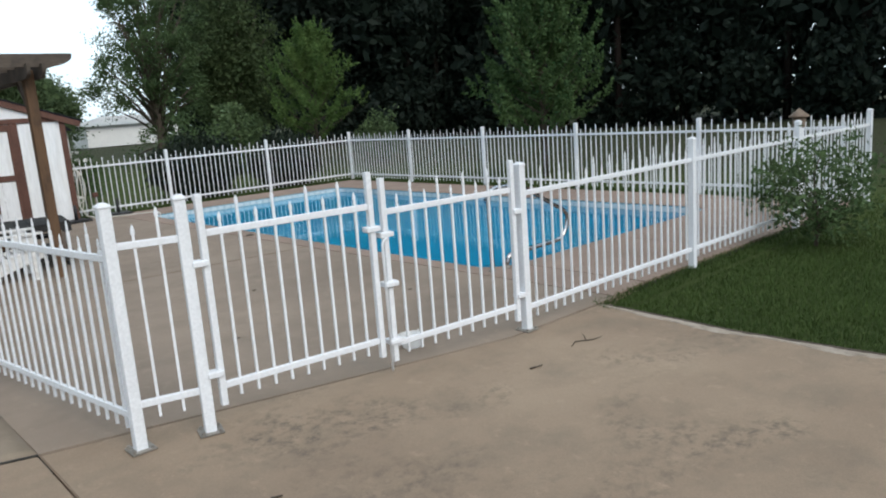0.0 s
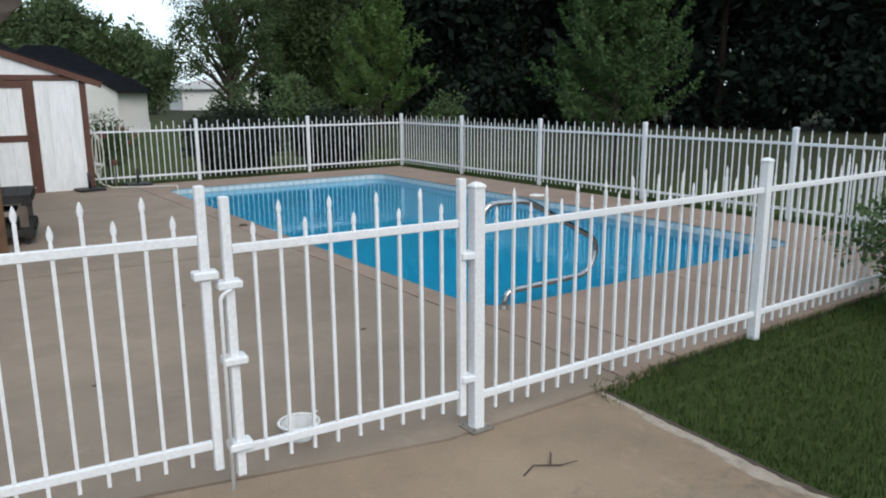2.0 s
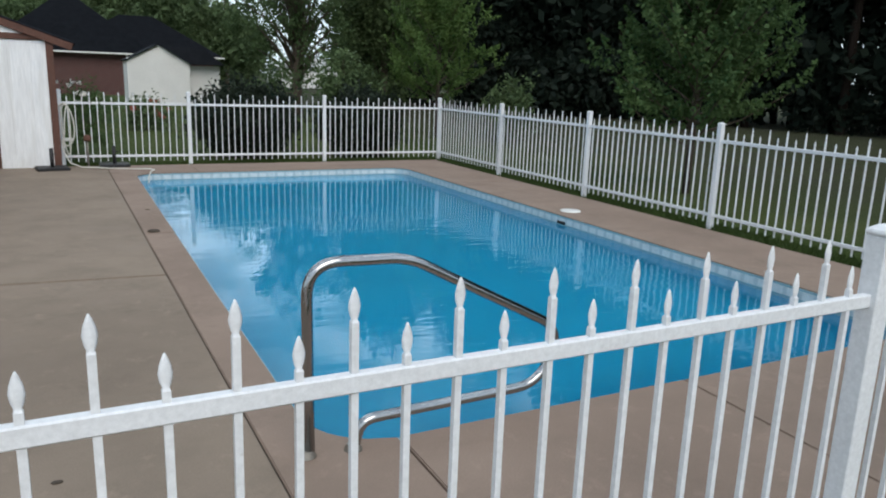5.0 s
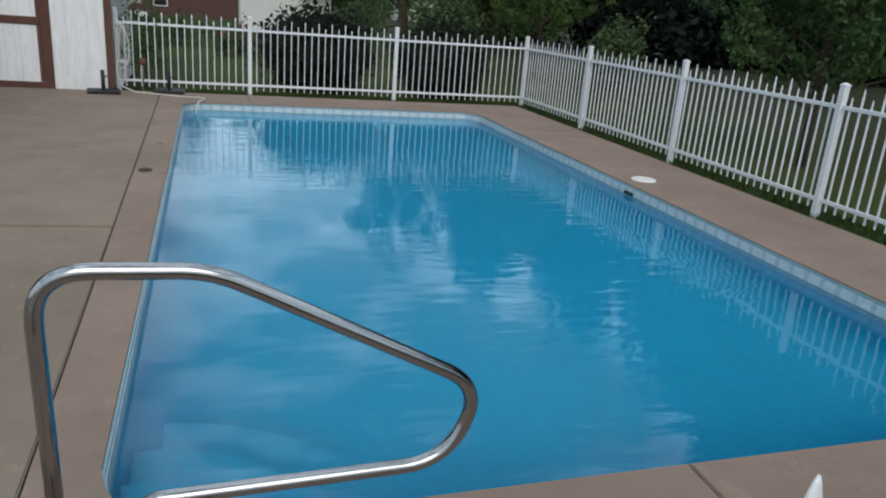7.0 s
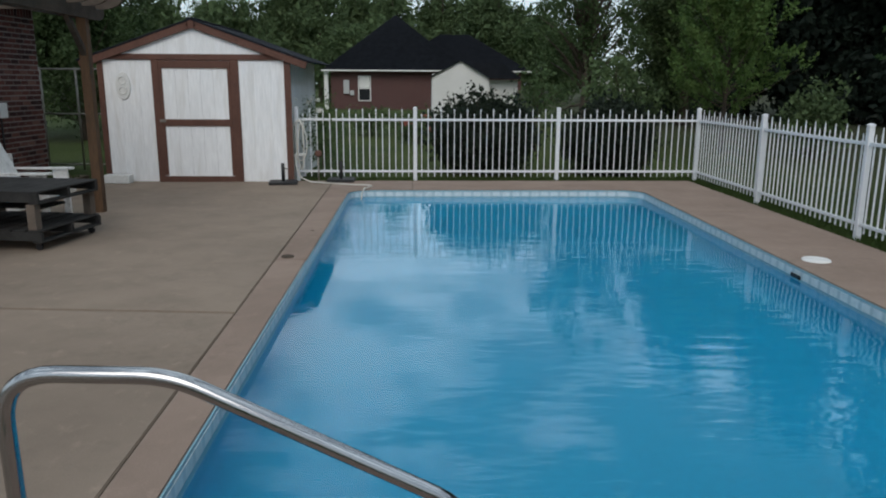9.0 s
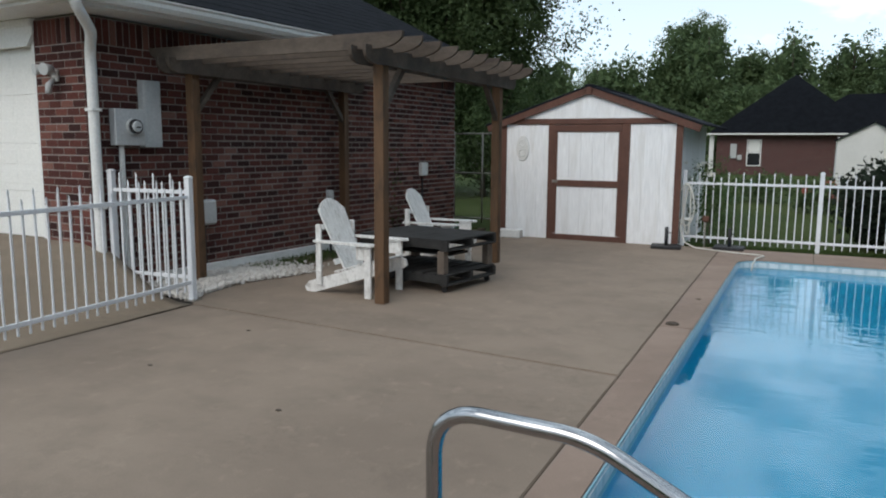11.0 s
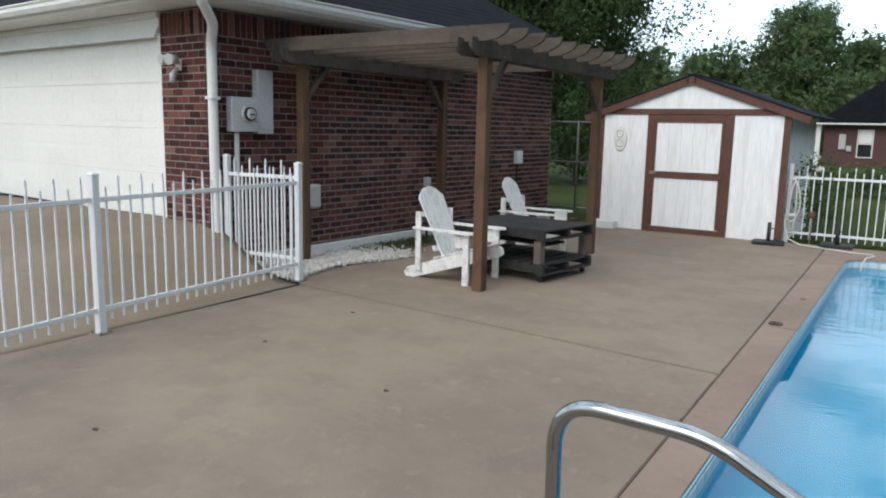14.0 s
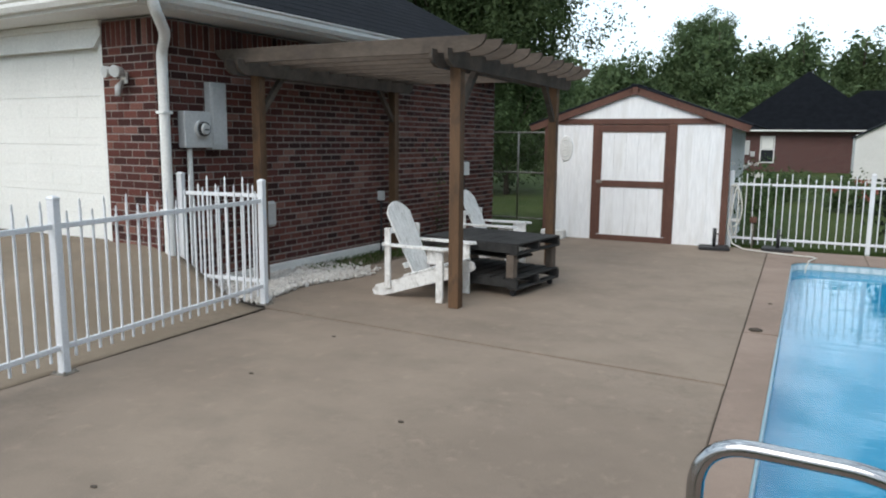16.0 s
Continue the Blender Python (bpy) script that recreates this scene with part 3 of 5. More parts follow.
PICKET_TALL, PICKET_SHORT, POST, POST_TALL, PLATE = picket_mesh(TALL), picket_mesh(SHORT), post_mesh(1.265), post_mesh(1.345), plate_mesh()


def rail_mesh(length):
    bm = boxes((0.02, length - 0.02, -0.0125, 0.0125, -0.019, 0.019))
    soften(bm, 0.003)
    return mesh_of("rail", bm, M_FENCE)


def fence_run(label, points, z=0.0, plates=True, first=True, tall_first=False, post=None, lift=0.0):
    """A run of panels from post to post."""
    o = Vector((*points[0], z))
    f = thing("fence", label, "fence", Matrix.Translation(o), "white steel fence runs")
    for i, p in enumerate(points):
        if i == 0 and not first:
            continue
        at = Matrix.Translation(Vector((*p, z)) - o)
        if i:
            at = at @ Matrix.Rotation(math.atan2(p[1] - points[i - 1][1], p[0] - points[i - 1][0]), 4, "Z")
        part("post", post or POST, None, f, at=at)
        if plates:
            part("base_plate", PLATE, None, f, "weathered bolted base plate", at)
    for a, b in zip(points, points[1:]):
        d = Vector((b[0] - a[0], b[1] - a[1], 0))
        m = Matrix.Translation(Vector((*a, z + lift)) - o) @ Matrix.Rotation(math.atan2(d.y, d.x), 4, "Z")
        rm = rail_mesh(d.length)
        for h in (RAIL_T, RAIL_B):
            part("rail", rm, None, f, at=m @ Matrix.Translation((0, 0, h)))
        count = max(1, round(d.length / PITCH) - 1)
        step = d.length / (count + 1)
        for k in range(count):
            tall = (k % 2 == 0) == tall_first
            lean = 0.4 * noise.noise(Vector((a[0] + k * 1.7, a[1], z)))
            part("picket", PICKET_TALL if tall else PICKET_SHORT, None, f, at=m @ pose(step * (k + 1), 0, 0, 0, lean, 0))
    return f


NORTH_Y, EAST_X, SOUTH_Y = 15.65, 11.13, 3.445
fence_run("white steel picket fence along the lawn by the shed", [(4.36, NORTH_Y + 0.02), (6.33, NORTH_Y), (8.74, NORTH_Y), (EAST_X, NORTH_Y)], -0.05, False)
fence_run("white steel picket fence beside the wooded lawn", [(EAST_X, NORTH_Y), (EAST_X, 13.25), (EAST_X, 10.83), (EAST_X, 8.41), (EAST_X, 5.95), (EAST_X, SOUTH_Y)], -0.05, False, False)
fence_run("white steel picket fence between lawn and pool deck", [(4.0, SOUTH_Y), (6.42, SOUTH_Y), (8.8, SOUTH_Y), (EAST_X, SOUTH_Y)], -0.018, False, False)
fence_run("short white steel fence panel beside the gate", [(1.195, 3.77), (1.552, 3.675)], 0.0, True, post=POST_TALL, lift=0.06)
gatepost = thing("gate_post", "white steel gate post on a bolted base plate", "post", pose(3.985, SOUTH_Y, 0))
part("post", POST, None, gatepost)
part("base_plate", PLATE, None, gatepost, "weathered bolted base plate")
fence_run("white steel picket fence along the driveway", [(1.195, 3.77), (0.821, 6.295), (0.617, 8.70)], 0.0, True, False)


def gate_leaf(x0, y0, x1, y1, label, rod, z=0.0):
    d = Vector((x1 - x0, y1 - y0, 0))
    g = thing("gate_leaf", label, "gate", Matrix.Translation((x0, y0, z)) @ Matrix.Rotation(math.atan2(d.y, d.x), 4, "Z"), "pool gate leaves")
    L = d.length
    for x in (0.0, L):
        part("stile", soft_box((x - 0.019, x + 0.019, -0.019, 0.019, 0.075, 1.275), 0.004), M_FENCE, g)
    rm = rail_mesh(L)
    for h in (RAIL_T + 0.01, RAIL_B):
        part("rail", rm, None, g, at=Matrix.Translation((0, 0, h)))
    count = 9
    for k in range(count):
        part("picket", PICKET_TALL if k % 2 else PICKET_SHORT, None, g, at=pose(L * (k + 1) / (count + 1), 0, 0.01))
    hinge_x = 0.0 if not rod else L
    for h in (0.27, 0.9):
        s = -1 if not rod else 1
        bm = soft_box((hinge_x - 0.045 + s * 0.035, hinge_x + 0.045 + s * 0.035, -0.036, 0.036, h - 0.018, h + 0.018), 0.006)
        part("hinge", bm, M_FENCE, g, "thick white hinge clamp")
    end = L if not rod else 0.0
    part("latch", soft_box((end - 0.05, end + 0.05, -0.034, 0.034, 0.9, 0.935), 0.006), M_FENCE, g, "white latch clamp")
    if rod:
        bm = bmesh.new()
        tube(bm, fillet([(0.0, -0.03, 0.9), (-0.045, -0.03, 0.88), (-0.045, -0.03, 0.03)], 0.04), 0.008, 8)
        part("drop_rod", bm, M_FENCE, g, "bent white drop rod")
        for h in (0.58, 0.2):
            part("rod_clamp", soft_box((-0.05, 0.05, -0.045, 0.034, h, h + 0.035), 0.006), M_FENCE, g)
    return g


gate_leaf(1.645, 3.655, 2.695, 3.545, "white steel picket gate leaf hung on a post", False, 0.06)
gate_leaf(2.785, 3.532, 3.9, 3.455, "white steel picket gate leaf with a drop rod", True, 0.012)
fence_run("short white steel fence panel reaching the house corner", [(0.617, 8.70), (-0.36, 8.6)], 0.05, False, False)


# ---------------------------------------------------------------- the house
HX, HY, HN = -0.5, 8.45, 16.1
WALL_TOP, SOFFIT, EAVE_Z = 2.86, 2.88, 3.06
house_e = thing("wall_east", "dark red brick side wall of the house", "wall", pose(HX, HY, 0), kind="structure")
part("backing", boxes((-0.3, -0.005, 0.005, HN - HY, -0.2, WALL_TOP)), M_MORTAR, house_e, "grey mortar joints")
house_s = thing("wall_south", "red brick garage front with white frieze", "wall", pose(HX, HY, 0), kind="structure")
part("backing", boxes((-0.82, -0.301, 0.005, 0.3, -0.2, WALL_TOP), (-0.3, -0.006, 0.0055, 0.3, -0.2, WALL_TOP - 0.001), (-7.6, -5.75, 0.005, 0.3, -0.2, WALL_TOP)), M_MORTAR, house_s, "grey mortar joints")
COURSE, BRICK_L, GAP, PROUD = 0.081, 0.206, 0.0135, 0.002
_brick_cache = {}


def brick_mesh(l, h):
    key = (round(l, 3), round(h, 3))
    if key not in _brick_cache:
        bm = boxes((0, key[0], -PROUD, 0.03, 0, key[1]))
        bmesh.ops.bevel(bm, geom=[e for e in bm.edges if all(v.co.y < 0 for v in e.verts)], offset=0.004, segments=1, affect="EDGES")
        _brick_cache[key] = mesh_of("brick", bm, M_BRICK)
    return _brick_cache[key]


def brick_cells(length, top, soldier):
    """Running bond up to the soldier course: x, z, length, height of each brick."""
    cells, z, row = [], 0.0, 0
    limit = top - (BRICK_L if soldier else 0)
    while z + COURSE <= limit + 0.001:
        x = -BRICK_L * 0.5 if row % 2 else 0.0
        while x < length - 0.03:
            a, b = max(x, 0.0), min(x + BRICK_L, length)
            if b - a > 0.05:
                cells.append((a + GAP / 2, z, b - a - GAP, COURSE - GAP))
            x += BRICK_L
        z, row = z + COURSE, row + 1
    if soldier:
        x = 0.0
        while x + COURSE <= length + 0.001:
            cells.append((x + GAP / 2, z, COURSE - GAP, top - z - GAP))
            x += COURSE
    return cells


def lay_bricks(owner, cells, m, near):
    """The nearest bricks are parts, the rest one joined part."""
    rest_v, rest_f = [], []
    for x, z, l, h in cells:
        if near(x, z):
            part("brick", brick_mesh(l, h), None, owner, at=m @ Matrix.Translation((x, 0, z)))
        else:
            e, o = 0.004, len(rest_v)
            pts = [(x, 0.03, z), (x + l, 0.03, z), (x + l, 0.03, z + h), (x, 0.03, z + h), (x + e, -PROUD, z + e), (x + l - e, -PROUD, z + e), (x + l - e, -PROUD, z + h - e), (x + e, -PROUD, z + h - e)]
            rest_v += [tuple(m @ Vector(p)) for p in pts]
            rest_f += [tuple(o + i for i in f) for f in ((4, 5, 6, 7), (0, 1, 5, 4), (1, 2, 6, 5), (2, 3, 7, 6), (3, 0, 4, 7))]
    if rest_f:
        me = bpy.data.meshes.new("brickwork")
        me.from_pydata(rest_v, [], rest_f)
        me.materials.append(M_BRICK_FAR)
        tagged(part("brickwork", me, None, owner), kind="stuff")


garage = thing("garage_door", "white sectional garage door with pressed panels", "garage door", pose(-6.24, HY + 0.1, 0.5), kind="structure")
for k in range(4):
    bm = boxes((0.01, 4.89, 0.0, 0.05, k * 0.535 + 0.0012, k * 0.535 + 0.5338))
    soften(bm, 0.003)
    sec = part("section", bm, M_GARAGE, garage)
    for j in range(9):
        x = 0.05 + j * 0.54
        for d in (0.08, 0.3):
            pb = boxes((x, x + 0.46, -0.003, 0.01, k * 0.535 + d, k * 0.535 + d + 0.17))
            soften(pb, 0.006)
            part("panel", pb, M_GARAGE, sec)
part("bottom_seal", boxes((0.01, 4.89, -0.004, 0.045, -0.03, 0.002)), M_BLACK, garage)
trim = thing("trim", "white painted frieze, soffit and gutter", "trim", pose(0, 0, 0), kind="structure")
bm = bmesh.new()
prism(bm, [(-6.24, 2.6), (-1.42, 2.6), (-1.3, 2.72), (-1.3, SOFFIT), (-6.24, SOFFIT)], 0, 0.06, pose(0, HY + 0.04, 0, 90, 0, 0))
part("frieze", bm, M_TRIM, trim)
part("door_jamb", soft_box((-1.4, -1.335, HY + 0.02, HY + 0.16, 0.5, 2.64)), M_TRIM, trim)
part("crown", soft_box((-7.6, -1.3, HY - 0.05, HY + 0.0, 2.8, SOFFIT - 0.002), 0.012), M_TRIM, trim)
part("soffit", boxes((-9.0, -0.06, 7.96, HY + 0.3, SOFFIT, SOFFIT + 0.015), (HX - 0.3, -0.06, HY + 0.3, 16.58, SOFFIT, SOFFIT + 0.015)), M_TRIM, trim)
part("fascia", boxes((-9.0, -0.04, 7.935, 7.96, 2.875, 3.03)), M_TRIM, trim)
part("fascia", boxes((-0.06, -0.035, 7.961, 16.6, 2.875, 3.03)), M_TRIM, trim)
part("corner_board", soft_box((-0.55, -0.1, HY - 0.42, HY - 0.03, SOFFIT - 0.012, SOFFIT - 0.002)), M_TRIM, trim)


def gutter_profile():
    return [(0, 0), (0.075, 0), (0.105, 0.045), (0.105, 0.085), (0.125, 0.105), (0.125, 0.12), (0.112, 0.12), (0.112, 0.11), (0.092, 0.09), (0.092, 0.05), (0.07, 0.014), (0.012, 0.014), (0.012, 0.12), (0, 0.12)]


bm = bmesh.new()
prism(bm, gutter_profile(), 0, 8.75, Matrix(((1, 0, 0, -0.033), (0, 0, 1, 7.85), (0, 1.0, 0, 2.908), (0, 0, 0, 1))))
part("gutter", bm, M_TRIM, trim, "white moulded gutter")
bm = bmesh.new()
prism(bm, gutter_profile(), 0, 8.95, Matrix(((0, 0, -1, -0.035), (-1, 0, 0, 7.934), (0, 1.0, 0, 2.908), (0, 0, 0, 1))))
part("gutter", bm, M_TRIM, trim, "white moulded gutter")
spout = thing("downspout", "white rectangular downspout at the brick corner", "downspout", pose(0, 0, 0), kind="structure")
bm = bmesh.new()
tube(bm, fillet([(0.03, 8.03, 2.96), (0.03, 8.06, 2.84), (-0.2, 8.36, 2.66), (-0.44, 8.5, 2.5), (-0.44, 8.5, 0.32), (-0.36, 8.46, 0.16)], 0.1, 5), 0.054, 8)
part("pipe", bm, M_TRIM, spout)
for z in (0.9, 1.9):
    part("strap", soft_box((-0.5, -0.38, 8.44, 8.56, z, z + 0.03)), M_TRIM, spout)

roof = thing("roof", "charcoal shingle hip roof of the house", "roof", pose(0, 0, 0), kind="structure")
PITCH_R, EX, EY0, EY1, WX = 0.63, -0.02, 7.92, 16.62, -9.0


def slope(owner, e0, e1, inward, mitre0, mitre1, run, exposure=0.145):
    """Rows of overlapping shingles from the eave e0-e1 inwards; the ends draw in by mitre for each metre."""
    vs, fs = [], []
    along = (e1 - e0).normalized()
    n = int(run / exposure)
    for k in range(n):
        r0, r1 = k * exposure, (k + 1) * exposure + 0.02
        z0, z1 = r0 * PITCH_R, r1 * PITCH_R
        a = e0 + along * r0 * mitre0 + inward * r0 + Vector((0, 0, z0 + 0.007))
        b = e1 - along * r0 * mitre1 + inward * r0 + Vector((0, 0, z0 + 0.007))
        c = e1 - along * r1 * mitre1 + inward * r1 + Vector((0, 0, z1 + 0.002))
        d = e0 + along * r1 * mitre0 + inward * r1 + Vector((0, 0, z1 + 0.002))
        if (b - a).dot(along) < 0.05:
            break
        o = len(vs)
        dn = Vector((0, 0, -0.007))
        vs += [tuple(p) for p in (a, b, c, d, a + dn, b + dn)]
        fs += [(o, o + 1, o + 2, o + 3), (o + 4, o + 5, o + 1, o)]
    me = bpy.data.meshes.new("shingle_courses")
    me.from_pydata(vs, [], fs)
    me.materials.append(M_SHINGLE)
    return part("shingle_courses", me, None, owner)


slope(roof, Vector((EX, EY0, EAVE_Z)), Vector((EX, EY1, EAVE_Z)), Vector((-1, 0, 0)), 1, 1, 4.5)
slope(roof, Vector((WX, EY0, EAVE_Z)), Vector((EX, EY0, EAVE_Z)), Vector((0, 1, 0)), 1, 1, 4.5)
slope(roof, Vector((EX, EY1, EAVE_Z)), Vector((WX, EY1, EAVE_Z)), Vector((0, -1, 0)), 1, 1, 4.5)
slope(roof, Vector((WX, EY1, EAVE_Z)), Vector((WX, EY0, EAVE_Z)), Vector((1, 0, 0)), 1, 1, 4.5)
part("roof_deck", boxes((WX, EX - 0.02, EY0 + 0.02, EY1, EAVE_Z - 0.03, EAVE_Z)), M_SHINGLE, roof)
wall_n = tagged(part("wall_back", boxes((-8.9, HX - 0.3, HN - 0.3, HN - 0.01, -0.2, WALL_TOP), (-8.9, -8.6, HY + 0.3, HN - 0.3, -0.2, WALL_TOP)), M_MORTAR), "plain brick rear wall", "wall", kind="structure")

meter = thing("electric_meter", "grey steel electric meter box with a round glass meter", "meter", pose(HX, 8.89, 1.555))
part("box", soft_box((0.0, 0.11, -0.18, 0.18, 0.0, 0.385), 0.01), M_GREYBOX, meter)
bm = bmesh.new()
bmesh.ops.create_cone(bm, cap_ends=True, segments=28, radius1=0.09, radius2=0.09, depth=0.04, matrix=pose(0.13, 0.03, 0.2, 0, 90, 0))
part("ring", bm, M_GREYBOX, meter, "grey meter ring")
bm = bmesh.new()
bmesh.ops.create_cone(bm, cap_ends=True, segments=28, radius1=0.08, radius2=0.074, depth=0.05, matrix=pose(0.155, 0.03, 0.2, 0, 90, 0))
part("rim", bm, M_BLACK, meter, "dark meter rim")
bm = bmesh.new()
bmesh.ops.create_cone(bm, cap_ends=True, segments=24, radius1=0.062, radius2=0.05, depth=0.02, matrix=pose(0.188, 0.03, 0.2, 0, 90, 0))
part("dial", bm, M_GREYBOX, meter, "pale grey meter dial")
part("dial_plate", soft_box((0.198, 0.203, 0.0, 0.06, 0.185, 0.2), 0.002), M_BLACK, meter)
part("conduit", soft_box((0.02, 0.065, -0.1, -0.05, -1.5, 0.0), 0.01), M_WHITEPLASTIC, meter, "white conduit")
panel = thing("breaker_panel", "tall grey steel breaker panel on the brick wall", "electrical panel", pose(HX, 9.19, 1.535))
part("box", soft_box((0.0, 0.1, -0.115, 0.115, 0.0, 0.72), 0.008), M_GREYBOX, panel)
part("door", soft_box((0.1, 0.112, -0.1, 0.1, 0.04, 0.68), 0.004), M_GREYBOX, panel)
phone = thing("utility_box", "grey plastic telephone utility box low on the wall", "utility box", pose(HX, 9.93, 0.6))
part("box", soft_box((0.0, 0.09, -0.15, 0.15, 0.0, 0.31), 0.03), M_GREYBOX, phone)
part("cable", boxes((0.01, 0.025, -0.01, 0.01, -0.6, 0.0)), M_BLACK, phone)
outlet = thing("outlet_box", "white outdoor outlet box with conduit on brick", "outlet", pose(HX, 14.9, 1.04))
part("box", soft_box((0.0, 0.08, -0.1, 0.1, 0.0, 0.23), 0.012), M_WHITEPLASTIC, outlet)
part("conduit", boxes((0.01, 0.03, -0.012, 0.012, -1.0, 0.0)), M_BLACK, outlet)
lampf = thing("flood_light", "twin-bulb security flood light above brick pier", "wall lamp", pose(-0.95, HY, 2.27))
part("plate", soft_box((-0.05, 0.05, -0.03, 0.0, -0.06, 0.06), 0.01), M_TRIM, lampf)
for s in (-1, 1):
    bm = bmesh.new()
    tube(bm, [(s * 0.02, -0.03, 0.02), (s * 0.06, -0.1, 0.06), (s * 0.08, -0.19, 0.05)], [0.018, 0.04, 0.062], 14)
    part("bulb_housing", bm, M_GREYBOX, lampf)
bm = bmesh.new()
tube(bm, [(0, -0.03, -0.03), (0, -0.09, -0.1), (0, -0.1, -0.19)], [0.02, 0.035, 0.03], 12)
part("sensor", bm, M_GREYBOX, lampf)
skirt = tagged(part("baseboard", soft_box((HX + 0.003, HX + 0.07, 9.2, 12.9, 0.0, 0.13), 0.006), M_WHITEPLASTIC), "white edging strip along the brick base", "edging", kind="structure")

# the house stands turned a little against the pool
HOUSE_TURN = Matrix.Translation((HX, HY, 0)) @ Matrix.Rotation(radians(-4), 4, "Z") @ Matrix.Translation((-HX, -HY, 0))


def turn_with_house(*things):
    for ob in things:
        ob.matrix_basis = HOUSE_TURN @ ob.matrix_basis


turn_with_house(house_e, house_s, garage, trim, spout, roof, wall_n, meter, panel, phone, outlet, lampf, skirt)

# ---------------------------------------------------------------- pergola
perg = thing("pergola", "weathered brown timber pergola on four posts", "pergola", pose(0, 0, 0))
PX0, PX1, PY0, PY1, PW = -0.06, 2.38, 9.49, 12.46, 0.056
for x in (PX0, PX1):
    for y in (PY0, PY1):
        part("post", soft_box((x - PW, x + PW, y - PW, y + PW, 0.0, 2.44), 0.006), M_POST, perg, "knotty brown post")


def beam_mesh(y0, y1, h, t):
    """A board along y with its lower ends cut in a curve."""
    bm = bmesh.new()
    c = 0.16 if h > 0.15 else 0.27
    pts = [(y0 + c, 0), (y1 - c, 0)] + [(y1 - c + c * math.sin(a), h * (0.62 if h > 0.15 else 0.86) * (1 - math.cos(a))) for a in [math.pi / 2 * k / 6 for k in range(1, 7)]] + [(y1, h), (y0, h)] + [(y0 + c - c * math.sin(a), h * (0.62 if h > 0.15 else 0.86) * (1 - math.cos(a))) for a in [math.pi / 2 * k / 6 for k in range(6, 0, -1)]]
    prism(bm, pts, 0, t)
    bmesh.ops.bevel(bm, geom=bm.edges[:], offset=0.003, segments=1, affect="EDGES")
    return bm


STAND = Matrix(((0, 0, 1, 0), (1, 0, 0, 0), (0, 1, 0, 0), (0, 0, 0, 1)))
for x in (PX0, PX1):
    for s in (-1, 1):
        ob = part("beam", beam_mesh(PY0 - 0.42, PY1 + 0.42, 0.16, 0.038), M_PERGOLA, perg, at=Matrix.Translation((x + (s * 0.078 - 0.019), 0, 2.33)) @ STAND)
    for y, s in ((PY0, 1), (PY1, -1)):
        bm = boxes((-0.032, 0.032, -0.032, 0.032, 0.0, 0.62))
        soften(bm, 0.004)
        part("brace", bm, M_PERGOLA, perg, at=pose(x, y + s * 0.03, 1.92, -s * 42, 0, 0))
LAY = Matrix(((1, 0, 0, 0), (0, 0, -1, 0), (0, 1, 0, 0), (0, 0, 0, 1)))
raf = [PY0 - 0.3 + k * 0.385 for k in range(10)]
for k, y in enumerate(raf):
    sag = 0.6 * noise.noise(Vector((k * 1.3, 0, 0)))
    part("rafter", beam_mesh(PX0 - 0.3, PX1 + 0.42, 0.145, 0.038), M_PERGOLA, perg, at=Matrix.Translation((0, y + 0.019, 2.455)) @ pose(0, 0, 0, 0, sag * 0.4, 0) @ LAY)

# ---------------------------------------------------------------- garden shed
SX0, SX1, SY, SD = 1.34, 4.31, 15.37, 3.1
SMID = (SX0 + SX1) / 2
shed = thing("garden_shed", "white board shed with peeling paint and brown trim", "shed", pose(SMID, SY, 0))
hw = (SX1 - SX0) / 2
STANDY = Matrix(((1, 0, 0, 0), (0, 0, -1, 0), (0, 1, 0, 0), (0, 0, 0, 1)))
APEX, EAVES = 2.47, 1.95
bm = bmesh.new()
prism(bm, [(-hw + 0.01, -0.06), (hw - 0.01, -0.06), (hw - 0.01, EAVES), (0, APEX - 0.01), (-hw + 0.01, EAVES)], -SD, -0.02, STANDY)
part("body", bm, M_SHEDWALL, shed)
n = 10
for k in range(n):
    x0, x1 = -hw + 2 * hw * k / n, -hw + 2 * hw * (k + 1) / n
    if -0.67 < (x0 + x1) / 2 < 0.68:
        continue
    part("siding_board", soft_box((x0 + 0.0006, x1 - 0.0006, -0.004, 0.018, 0.0, 1.93), 0.0012), M_SHEDWALL, shed)
bm = bmesh.new()
prism(bm, [(-hw + 0.02, 2.0), (hw - 0.02, 2.0), (0, APEX)], 0.0, 0.02, STANDY)
part("gable_panel", bm, M_SHEDWALL, shed)
part("band", soft_box((-hw - 0.02, hw + 0.02, -0.03, -0.004, 1.94, 2.03)), M_SHEDTRIM, shed)
